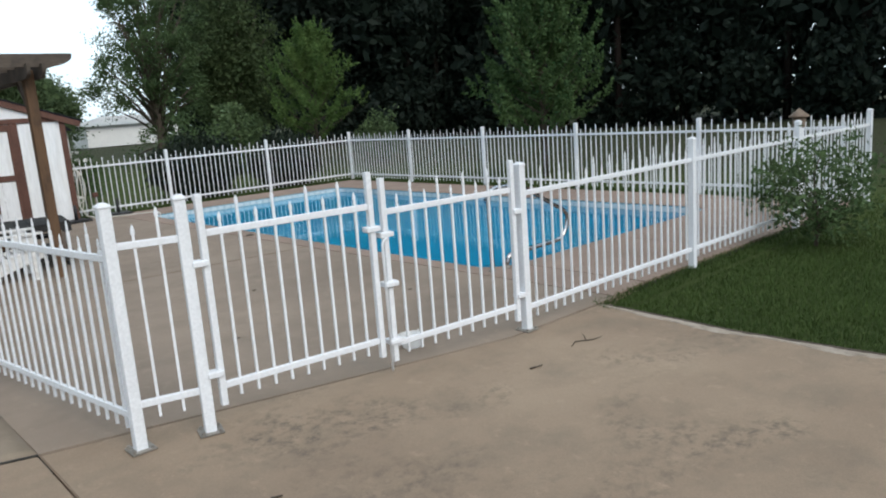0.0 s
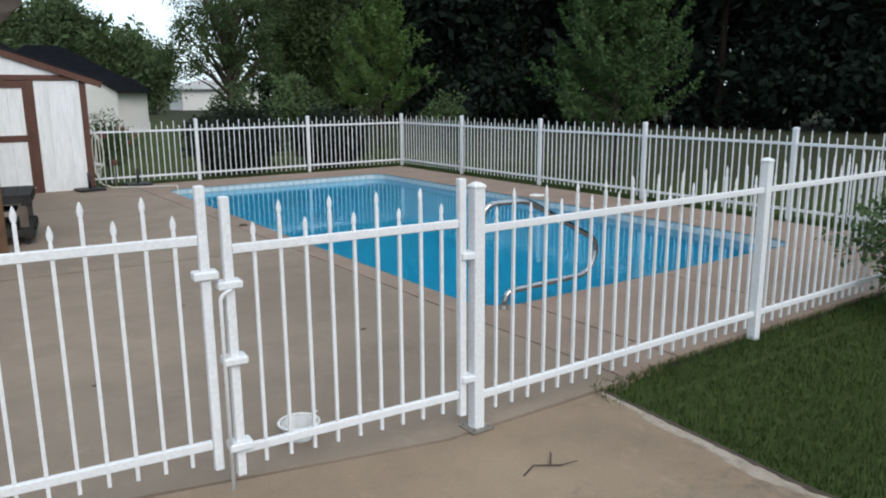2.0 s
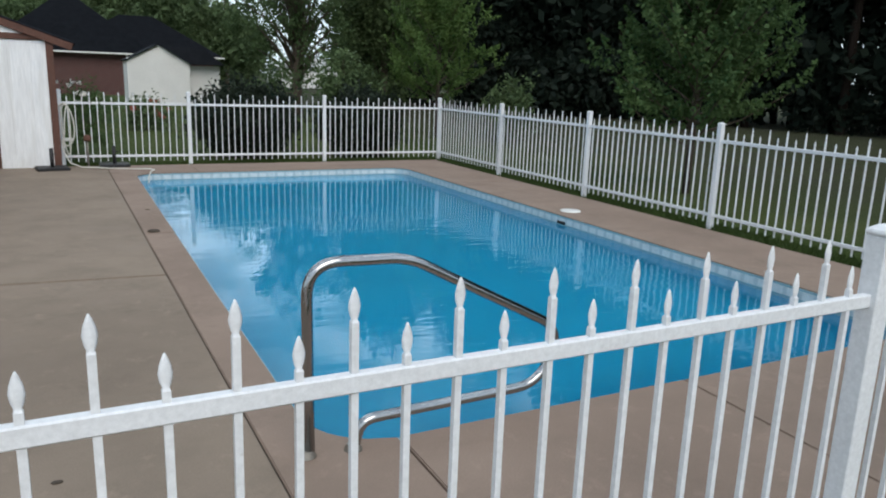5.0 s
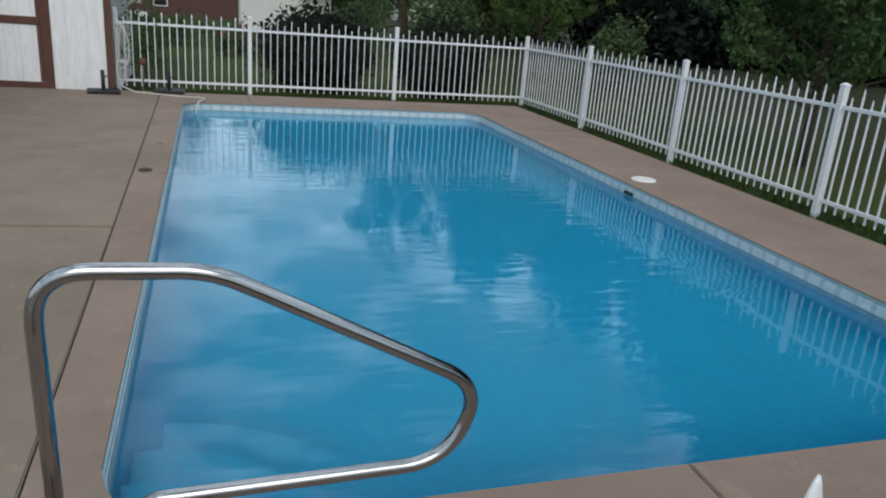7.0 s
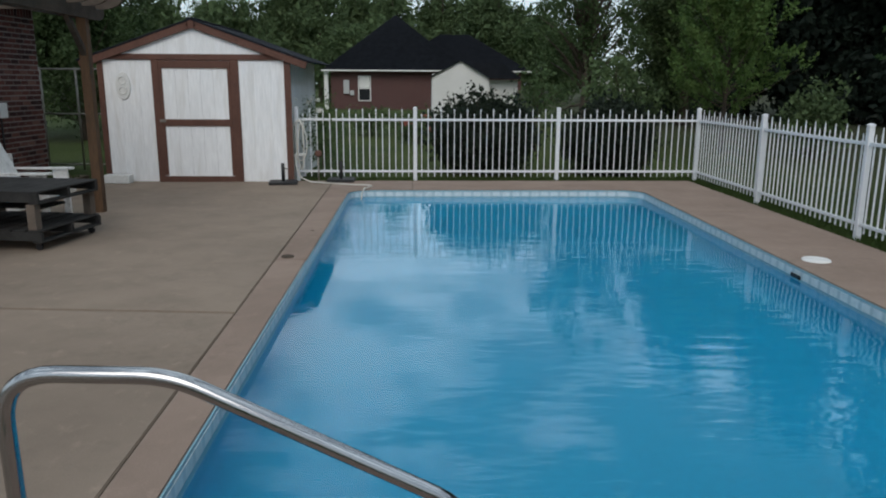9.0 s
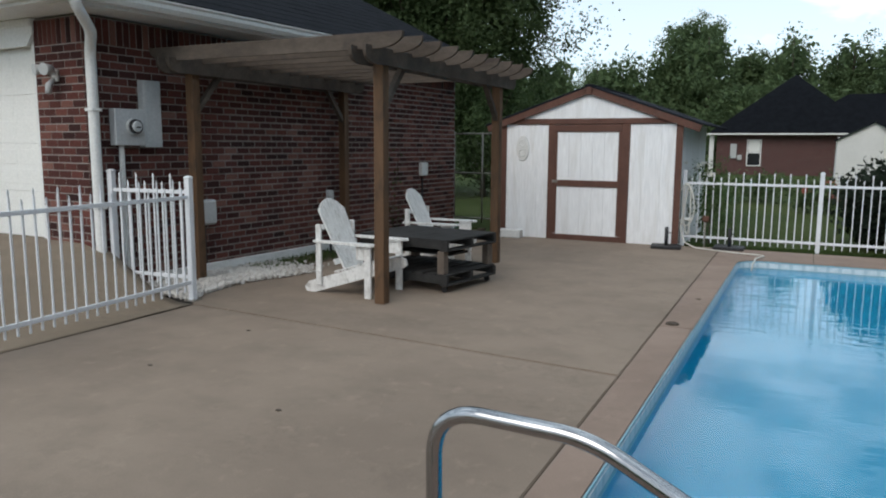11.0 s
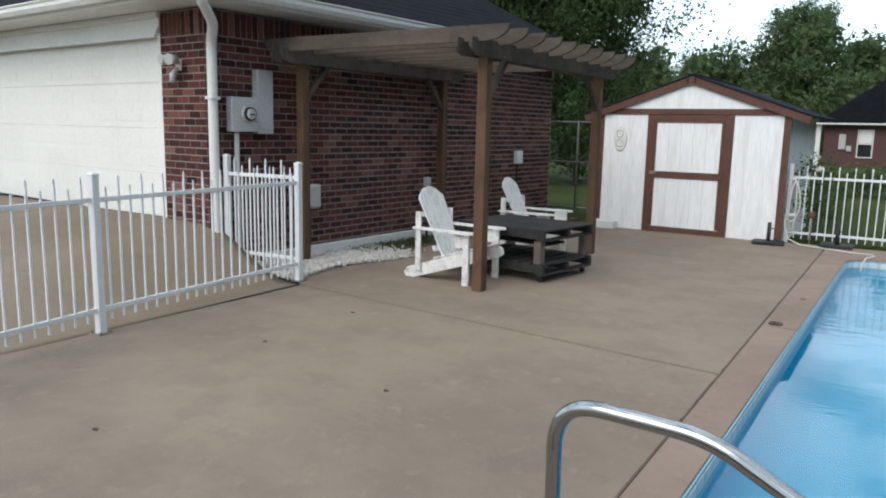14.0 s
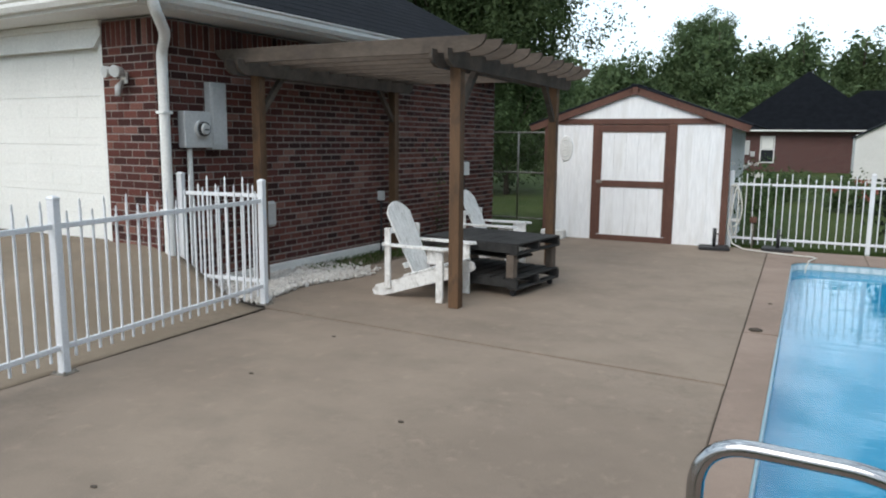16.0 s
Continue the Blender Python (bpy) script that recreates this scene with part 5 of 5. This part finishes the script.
# ---------------------------------------------------------------- neighbouring house
def brick_wall_material():
    m, nt, b = material("far_red_brick")
    c = coords(nt, (1, 1, 1), "Object")
    br = node(nt, "ShaderNodeTexBrick", Scale=4.0)
    br.inputs["Color1"].default_value, br.inputs["Color2"].default_value, br.inputs["Mortar"].default_value = (0.075, 0.032, 0.03, 1), (0.1, 0.042, 0.038, 1), (0.12, 0.09, 0.08, 1)
    sw = nt.nodes.new("ShaderNodeMapping")
    sw.inputs["Rotation"].default_value = (radians(90), 0, 0)
    nt.links.new(c, sw.inputs[0])
    nt.links.new(sw.outputs[0], br.inputs["Vector"])
    nt.links.new(br.outputs[0], b.inputs["Base Color"])
    b.inputs["Roughness"].default_value = 0.9
    return m


M_FARBRICK = brick_wall_material()
nb = thing("neighbour_house", "brick bungalow with a charcoal hip roof", "house", pose(0, 51, 0))


def hip(x0, x1, y0, y1, z, rise, over=0.5):
    bm = bmesh.new()
    x0, x1, y0, y1 = x0 - over, x1 + over, y0 - over, y1 + over
    h = min(x1 - x0, y1 - y0) / 2
    lo = [bm.verts.new(p) for p in ((x0, y0, z), (x1, y0, z), (x1, y1, z), (x0, y1, z))]
    if x1 - x0 >= y1 - y0:
        r = [bm.verts.new(p) for p in ((x0 + h, (y0 + y1) / 2, z + rise), (x1 - h, (y0 + y1) / 2, z + rise))]
        fs = ((lo[0], lo[1], r[1], r[0]), (lo[1], lo[2], r[1]), (lo[2], lo[3], r[0], r[1]), (lo[3], lo[0], r[0]))
    else:
        r = [bm.verts.new(p) for p in (((x0 + x1) / 2, y0 + h, z + rise), ((x0 + x1) / 2, y1 - h, z + rise))]
        fs = ((lo[0], lo[1], r[0]), (lo[1], lo[2], r[1], r[0]), (lo[2], lo[3], r[1]), (lo[3], lo[0], r[0], r[1]))
    for f in fs:
        bm.faces.new(f)
    bm.faces.new(lo[::-1])
    bmesh.ops.solidify(bm, geom=bm.faces[:], thickness=0.02)
    return bm


part("wall", boxes((0.95, 8.98, 0, 7.9, -0.2, 2.35)), M_FARBRICK, nb)
part("wall", boxes((8.98, 13.2, 1.6, 8.3, -0.2, 2.35)), M_FARBRICK, nb)
part("roof", hip(0.95, 8.98, 0, 7.9, 2.35, 3.65), M_SHINGLE, nb)
part("roof", hip(4.6, 13.3, 1.6, 8.3, 2.35, 2.5), M_SHINGLE, nb)
part("fascia", boxes((0.42, 9.5, -0.54, -0.5, 2.28, 2.37)), M_TRIM, nb, "white gutter board")
part("fascia", boxes((9.5, 13.82, 1.06, 1.1, 2.28, 2.37)), M_TRIM, nb, "white gutter board")
for x0, x1, z0, z1 in ((2.72, 3.4, 0.5, 1.95),):
    w = part("window", boxes((x0, x1, -0.02, 0.05, z0, z1)), M_GLASS_DARK, nb)
    part("window_frame", boxes((x0 - 0.06, x0, -0.05, 0.05, z0 - 0.06, z1 + 0.06), (x1, x1 + 0.06, -0.05, 0.05, z0 - 0.06, z1 + 0.06), (x0, x1, -0.05, 0.05, z1, z1 + 0.06), (x0, x1, -0.05, 0.05, z0 - 0.06, z0), (x0, x1, -0.045, 0.05, (z0 + z1) / 2 - 0.03, (z0 + z1) / 2 + 0.03)), M_TRIM, w)
    part("blind", boxes((x0 + 0.02, x1 - 0.02, -0.035, -0.021, (z0 + z1) / 2 + 0.04, z1 - 0.01)), M_TRIM, w, "white blind")
part("meter_box", soft_box((1.75, 2.1, -0.14, 0.0, 0.9, 1.75), 0.01), M_GREYBOX, nb)
part("meter_box", soft_box((2.15, 2.4, -0.12, 0.0, 0.8, 1.1), 0.01), M_GREYBOX, nb)
part("downspout", boxes((7.9, 8.0, -0.12, -0.02, 0.0, 2.4)), M_TRIM, nb)
part("porch_post", boxes((0.55, 0.8, -0.2, 0.1, -0.1, 2.3)), M_TRIM, nb)
out = thing("white_outbuilding", "white sided outbuilding with a grey gable roof", "shed", pose(8.92, 39.5, 0))
bm = bmesh.new()
prism(bm, [(-1.8, -0.2), (0.9, -0.2), (0.9, 1.9), (-0.45, 2.62), (-1.8, 1.9)], -2.6, 0.0, STANDY)
part("wall", bm, M_TRIM, out)
for k in range(13):
    z = 0.08 + 0.15 * k
    part("siding_board", boxes((-1.82, 0.92, -0.012, 0.002, z, z + 0.13)), M_TRIM, out)
part("wall", boxes((0.9, 2.35, 0.3, 2.5, -0.2, 1.75)), M_TRIM, out)
for s in (-1, 1):
    rp = boxes((0.0, 1.62, -0.12, 2.75, 0.0, 0.05))
    a = math.degrees(math.atan2(0.72, 1.35))
    part("roof_slope", rp, M_SHINGLE, out, at=Matrix.Translation((-0.45, 0, 2.62)) @ (pose(0, 0, 0, 0, a, 0) if s > 0 else Matrix.Diagonal((-1, 1, 1, 1)) @ pose(0, 0, 0, 0, a, 0)))
bm = bmesh.new()
prism(bm, [(-0.3, 2.55), (0.95, 1.8), (2.5, 1.8), (1.5, 2.55)], -2.6, 0.2, STANDY)
part("roof_slope", bm, M_SHINGLE, out)
far = thing("far_white_building", "long white building far beyond the trees", "building", pose(30, 82, 0))
part("wall", boxes((-5, 6, 0, 5, 0, 2.2)), M_TRIM, far)
part("roof", hip(-5, 6, 0, 5, 2.2, 1.0), M_TRIM, far)


# ---------------------------------------------------------------- small things
kennel = thing("wire_kennel", "galvanised wire kennel frame behind the house", "kennel", pose(-0.9, 17.5, 0))
for x in (0.0, 0.25, 0.9, 1.6):
    bm = bmesh.new()
    tube(bm, [(x, 0, -0.05), (x, 0, 1.85)], 0.02, 8)
    part("post", bm, M_GALV, kennel)
for z in (0.05, 1.0, 1.82):
    bm = bmesh.new()
    tube(bm, [(0, 0, z), (1.6, 0, z)], 0.017, 8)
    part("rail", bm, M_GALV, kennel)
bm = bmesh.new()
for k in range(36):
    x = k * 0.09 - 1.6
    for s in (0, 1):
        a, b = (x, 0.0), (x + 1.8, 1.8)
        if s:
            a, b = (x + 1.8, 0.0), (x, 1.8)
        t0, t1 = 0.0, 1.0
        dx = b[0] - a[0]
        u0, u1 = sorted(((0 - a[0]) / dx, (1.6 - a[0]) / dx))
        t0, t1 = max(0, u0), min(1, u1)
        if t1 - t0 > 0.02:
            tube(bm, [(a[0] + dx * t0, 0, 1.8 * t0), (a[0] + dx * t1, 0, 1.8 * t1)], 0.0009, 3, False)
part("wire_mesh", bm, M_GALV, kennel)

for x, y, rot in ((4.2, 15.1, 8), (5.1, 15.42, 0)):
    u = thing("umbrella_base", "black umbrella base with a short socket tube", "umbrella base", pose(x, y, 0, 0, 0, rot), "umbrella bases")
    bm = boxes((-0.23, 0.23, -0.2, 0.2, 0.0, 0.045))
    soften(bm, 0.015, 2)
    part("slab", bm, M_BLACK, u)
    bm = bmesh.new()
    tube(bm, [(0, 0, 0.04), (0, 0, 0.33)], 0.028, 14)
    part("socket", bm, M_BLACK, u)
    bm = bmesh.new()
    tube(bm, [(0.028, 0, 0.24), (0.07, 0, 0.24)], 0.009, 8)
    part("knob", bm, M_BLACK, u)
hose = thing("garden_hose", "pale garden hose coiled at the shed and trailing into the pool", "hose", pose(0, 0, 0))
loops = []
for k in range(56):
    a = 2 * math.pi * k / 22
    loops.append((4.4 + (0.085 + 0.05 * math.sin(a * 0.37)) * math.cos(a) + 0.0012 * k, 15.5 + 0.03 * math.sin(a * 0.7) - 0.0008 * k, 0.68 - 0.0022 * k + (0.36 - 0.05 * math.sin(a * 0.41)) * math.sin(a)))
loops += [(4.36, 15.38, 0.3), (4.45, 15.3, 0.08), (4.62, 15.24, 0.013), (5.0, 15.05, 0.013), (5.35, 14.9, 0.013), (5.6, 14.86, 0.013), (5.64, 14.74, 0.013), (5.58, 14.56, 0.014), (5.55, 14.41, 0.02), (5.52, 14.34, -0.05), (5.5, 14.32, -0.3)]
bm = bmesh.new()
tube(bm, loops, 0.0105, 8)
part("tube", bm, M_HOSE, hose)
part("hanger", soft_box((4.34, 4.52, 15.52, 15.6, 0.4, 0.45), 0.01), M_WHITEPLASTIC, hose, "white plastic hose hanger")
tap = thing("standpipe_tap", "rusty brown tap on a short pipe by the fence", "tap", pose(4.72, 15.5, 0))
bm = bmesh.new()
tube(bm, [(0, 0, -0.06), (0, 0, 0.42)], 0.014, 8)
part("pipe", bm, M_GALV, tap)
part("valve", soft_box((-0.05, 0.06, -0.05, 0.03, 0.4, 0.5), 0.02), M_SHEDTRIM, tap, "rusty valve")

basket = thing("skimmer_basket", "white plastic skimmer basket lying by the gate", "basket", pose(3.2, 3.87, 0, 0, 0, 20) @ Matrix.Diagonal((0.86, 0.86, 0.6, 1)))
bm = bmesh.new()
segs = 24
rings = [[bm.verts.new((r * math.cos(2 * math.pi * k / segs), r * math.sin(2 * math.pi * k / segs), z)) for k in range(segs)] for r, z in ((0.075, 0.002), (0.1, 0.14), (0.092, 0.14), (0.068, 0.01))]
for a, b in zip(rings, rings[1:]):
    for k in range(segs):
        bm.faces.new((a[k], a[(k + 1) % segs], b[(k + 1) % segs], b[k]))
bm.faces.new(rings[0][::-1])
bm.faces.new(rings[-1])
part("bowl", bm, M_BASKET, basket)
bm = bmesh.new()
tube(bm, [(0.115 * math.cos(a), 0.115 * math.sin(a), 0.142) for a in [2 * math.pi * k / 28 for k in range(29)]], 0.009, 6)
part("rim", bm, M_WHITEPLASTIC, basket)
bm = bmesh.new()
tube(bm, fillet([(0.1, 0, 0.145), (0.14, 0.01, 0.155), (0.17, 0.02, 0.14)], 0.02), 0.006, 6)
part("handle", bm, M_WHITEPLASTIC, basket)

lan = thing("post_lantern", "brown garden lantern on a white post by the fence", "lantern", pose(10.02, 3.93, 0))
part("post", soft_box((-0.05, 0.05, -0.05, 0.05, 0.0, 1.08), 0.006), M_FENCE, lan)
M_LANTERN = surface("weathered_copper_brown", (0.11, 0.075, 0.05), (0.21, 0.155, 0.11), 0.6, 8, 60, 0.2, 0.002)
bm = bmesh.new()
tube(bm, [(0, 0, 1.08), (0, 0, 1.1), (0, 0, 1.22)], [0.06, 0.075, 0.088], 6)
part("housing", bm, M_LANTERN, lan)
bm = bmesh.new()
tube(bm, [(0, 0, 1.22), (0, 0, 1.235), (0, 0, 1.3), (0, 0, 1.315), (0, 0, 1.335)], [0.128, 0.128, 0.045, 0.025, 0.01], 6)
part("roof", bm, M_LANTERN, lan)

stake = thing("stake_outlet", "grey outlet box on a thin stake by the wall", "outlet", pose(0.0, 12.0, 0))
part("stake", boxes((-0.012, 0.012, -0.012, 0.012, -0.05, 0.82)), M_BLACK, stake)
part("box", soft_box((-0.035, 0.035, -0.05, 0.05, 0.8, 0.93), 0.008), M_GREYBOX, stake)


def twig(path, r, label):
    bm = bmesh.new()
    for p in path:
        tube(bm, p, [r] * (len(p) - 1) + [r * 0.5], 5)
    tagged(part("twig", bm, M_BARK), label, "twig", "fallen twigs")


vine = thing("wall_vine", "thin brown vine climbing the brick wall", "vine", pose(-0.47, 13.9, 0.0))
for y0, y1, h in ((0.0, 0.22, 1.55), (0.06, -0.12, 1.3), (0.1, 0.42, 1.0), (-0.05, -0.3, 0.8)):
    bm = bmesh.new()
    tube(bm, [(0.0, y0, 0.0), (0.025, y0 + (y1 - y0) * 0.2, h * 0.35), (0.01, y0 + (y1 - y0) * 0.75, h * 0.7), (0.02, y1, h)], [0.008, 0.006, 0.005, 0.002], 5)
    part("stem", bm, M_BARK, vine)
_v = np.random.default_rng(61)
_p = np.stack([_v.uniform(0.0, 0.05, 70), _v.normal(0.08, 0.16, 70), _v.uniform(0.1, 1.5, 70)], 1)
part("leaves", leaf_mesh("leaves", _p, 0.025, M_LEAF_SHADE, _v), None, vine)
turn_with_house(vine)

twig([[(3.86, 2.93, 0.002), (3.95, 2.97, 0.006), (4.06, 2.9, 0.004), (4.14, 2.88, 0.01)], [(4.02, 2.93, 0.005), (4.08, 2.99, 0.012), (4.1, 3.02, 0.01)]], 0.0038, "bent brown twig lying on concrete")
twig([[(3.36, 2.88, 0.003), (3.46, 2.86, 0.004)]], 0.007, "short brown twig lying on concrete")
twig([[(1.4, 2.74, 0.003), (1.45, 2.72, 0.005)]], 0.008, "short brown twig lying on concrete")
_r = random.Random(9)
for x, y in ((1.95, 8.0), (2.5, 5.2), (3.4, 6.6), (4.3, 5.2), (5.2, 11.2), (2.0, 6.9)):
    bm = bmesh.new()
    a = _r.uniform(0, 6)
    prism(bm, [(0.022 * math.cos(a + k), 0.014 * math.sin(a + k)) for k in (0, 0.9, 1.9, 3.1, 4.2, 5.2)], 0.001, 0.006)
    ob = part("dead_leaf", bm, M_BARK)
    ob.location = (x, y, 0)
    tagged(ob, "small brown dead leaf on the deck", "leaf", "dead leaves")


# gravel and weeds by the house wall
def build_gravel():
    rng = np.random.default_rng(41)
    vs, fs = [], []
    unit = [(1, 0, 0), (-1, 0, 0), (0, 1, 0), (0, -1, 0), (0, 0, 1), (0, 0, -1)]
    tri = [(0, 2, 4), (2, 1, 4), (1, 3, 4), (3, 0, 4), (2, 0, 5), (1, 2, 5), (3, 1, 5), (0, 3, 5)]
    for k in range(4400):
        y = 8.75 + 2.5 * rng.uniform() ** 1.15
        lim = 0.47 + 0.1 * math.sin(y * 3.1)
        x = rng.uniform(-0.43, lim)
        if y > 10.2 and rng.uniform() < (y - 10.2) * 1.1:
            continue
        s = rng.uniform(0.013, 0.032)
        sc, o = s * rng.uniform(0.6, 1.4, 3), len(vs)
        R3 = np.array(Euler(rng.uniform(0, 6, 3)).to_matrix())
        z = 0.0 + rng.uniform(0, 0.035)
        vs += [tuple(R3 @ (np.array(u) * sc * rng.uniform(0.75, 1.2)) + np.array((x, y, z + s * 0.4))) for u in unit]
        fs += [tuple(o + i for i in t) for t in tri]
    me = bpy.data.meshes.new("gravel")
    me.from_pydata(vs, [], fs)
    me.materials.append(M_GRAVEL)
    turn_with_house(tagged(new("gravel", me), "white gravel strip along the brick wall", "gravel", kind="stuff"))


M_PALE = surface("pale_worn_concrete", (0.23, 0.18, 0.135), (0.36, 0.31, 0.255), 0.9, 7, 50, 0.6, 0.004, stain=((0.16, 0.13, 0.1), 9.0))
M_DIRT = surface("dark_edge_dirt", (0.025, 0.019, 0.013), (0.07, 0.052, 0.035), 0.95, 9, 60, 0.6, 0.006)
M_SOIL = surface("dry_soil", (0.09, 0.065, 0.045), (0.17, 0.13, 0.09), 0.95, 3, 60, 0.6, 0.006, stain=((0.07, 0.075, 0.03), 3.0))
soil_bed = tagged(part("soil_bed", boxes((-0.5, 0.13, 8.58, 16.2, -0.2, 0.012)), M_SOIL), "bare soil strip beside the brick wall", "soil", kind="structure")
turn_with_house(soil_bed)
build_gravel()


def soil_edge():
    """A crumbling line of dirt where the lawn meets the apron."""
    bm, rows = bmesh.new(), []
    for k in range(181):
        y = -1.6 + k * 0.0277
        e = 4.85 if y < 1 else 4.85 - 0.07 * (y - 1) / 1.2 if y < 2.2 else 4.78 + 0.08 * (y - 2.2) / 1.2
        a = e - 0.012 - 0.028 * abs(noise.noise(Vector((0, y * 3, 0)))) - 0.02 * noise.noise(Vector((2, y * 14, 0)))
        rows.append([bm.verts.new((x, y, z)) for x, z in ((a, -0.01), (a + 0.012, 0.002), (e + 0.02, 0.004), (e + 0.07, -0.05))])
    for p, q in zip(rows, rows[1:]):
        for i in range(3):
            bm.faces.new((p[i], p[i + 1], q[i + 1], q[i]))
    worn, rows = bmesh.new(), []
    for k in range(181):
        y = -1.6 + k * 0.0277
        e = 4.85 if y < 1 else 4.85 - 0.07 * (y - 1) / 1.2 if y < 2.2 else 4.78 + 0.08 * (y - 2.2) / 1.2
        w = max(0.004, 0.025 + 0.1 * noise.noise(Vector((7, y * 2.3, 0))) + 0.03 * noise.noise(Vector((9, y * 17, 0))))
        rows.append([worn.verts.new((x, y, z)) for x, z in ((e - 0.04 - w, -0.006), (e - 0.036 - w * 0.8, 0.0005), (e - 0.005, 0.001))])
    for p, q in zip(rows, rows[1:]):
        for i in range(2):
            worn.faces.new((p[i], p[i + 1], q[i + 1], q[i]))
    tagged(part("worn_edge", worn, M_PALE), "pale crumbling edge of the concrete apron", "pavement edge", kind="structure")
    tagged(part("soil_edge", bm, M_DIRT), "crumbling brown dirt edge between lawn and apron", "soil", kind="structure")


soil_edge()


def blades(name, label, count, where, length, seed, mat, width=0.006):
    """Grass blades, each a bent sliver of two pieces, at places that where() gives."""
    rng = np.random.default_rng(seed)
    base = where(rng, count)
    n = len(base)
    a, ln = rng.uniform(0, 2 * np.pi, n), length * rng.uniform(0.5, 1.3, n)
    lean = rng.uniform(0.15, 0.8, n) * ln
    d, o = np.stack([np.cos(a), np.sin(a), 0 * a], 1), np.stack([-np.sin(a), np.cos(a), 0 * a], 1) * width
    up = np.array((0, 0, 1.0))
    mid = base + d * (lean * 0.35)[:, None] + up * (ln * 0.6)[:, None]
    tip = base + d * lean[:, None] + up * ln[:, None] * 0.9
    v = np.stack([base - o, base + o, mid + o * 0.7, mid - o * 0.7, tip], 1).reshape(-1, 3)
    me = bpy.data.meshes.new(name)
    i0 = np.arange(n) * 5
    quads = np.stack([i0, i0 + 1, i0 + 2, i0 + 3], 1)
    tris = np.stack([i0 + 3, i0 + 2, i0 + 4], 1)
    loops = np.concatenate([np.concatenate([quads, tris], 1).reshape(-1)])
    starts = np.stack([np.arange(n) * 7, np.arange(n) * 7 + 4], 1).reshape(-1)
    me.vertices.add(5 * n)
    me.vertices.foreach_set("co", v.astype(np.float32).ravel())
    me.loops.add(len(loops))
    me.loops.foreach_set("vertex_index", loops.astype(np.int32))
    me.polygons.add(2 * n)
    me.polygons.foreach_set("loop_start", starts.astype(np.int32))
    me.update(calc_edges=True)
    me.materials.append(mat)
    return tagged(new(name, me), label, "grass", kind="stuff")


def patch(x0, x1, y0, y1, z=-0.06):
    def where(rng, n):
        p = np.stack([rng.uniform(x0, x1, n), rng.uniform(y0, y1, n), np.full(n, z)], 1)
        return p
    return where


def lawn_near(rng, n):
    p = patch(4.74, 13.0, -2.6, 3.5)(rng, n)
    p[:, 2] = np.where(p[:, 1] > 3.2, -0.025, -0.06)
    edge = 4.815 + 0.03 * np.sin(p[:, 1] * 5) + 0.03 * np.sin(p[:, 1] * 13) - 0.06 * (np.abs(p[:, 1] - 2.2) < 0.6)
    keep = (p[:, 0] > edge) & (rng.uniform(size=n) < np.clip(1.25 - (p[:, 0] - 4.8) * 0.16, 0.0, 1) * np.clip((p[:, 1] + 2.6) / 2.4, 0.0, 1))
    return p[keep]


blades("lawn_grass", "dense green lawn grass beside the apron", 150000, lawn_near, 0.048, 51, M_GRASSBLADE, 0.0034)
blades("verge_grass", "green grass along the fence foot", 26000, patch(10.96, 11.5, 3.5, 16.2, -0.08), 0.1, 52, M_GRASSBLADE, 0.005)
blades("verge_grass", "green grass along the fence foot", 14000, patch(4.5, 11.3, 15.5, 15.95, -0.07), 0.09, 53, M_GRASSBLADE, 0.005)
turn_with_house(blades("weeds", "straggling weeds between wall and deck", 3600, patch(-0.44, 0.12, 10.4, 16.0, 0.01), 0.06, 54, M_GRASSBLADE, 0.005))

# ---------------------------------------------------------------- bricks, last
lay_bricks(house_e, brick_cells(HN - HY, WALL_TOP, True), Matrix(((0, -1, 0, 0), (1, 0, 0, 0), (0, 0, 1, 0), (0, 0, 0, 1))), lambda x, z: x < 1.75 and z > 0.3)
lay_bricks(house_s, brick_cells(0.82, WALL_TOP, True), Matrix.Translation((-0.82, 0, 0)), lambda x, z: True)
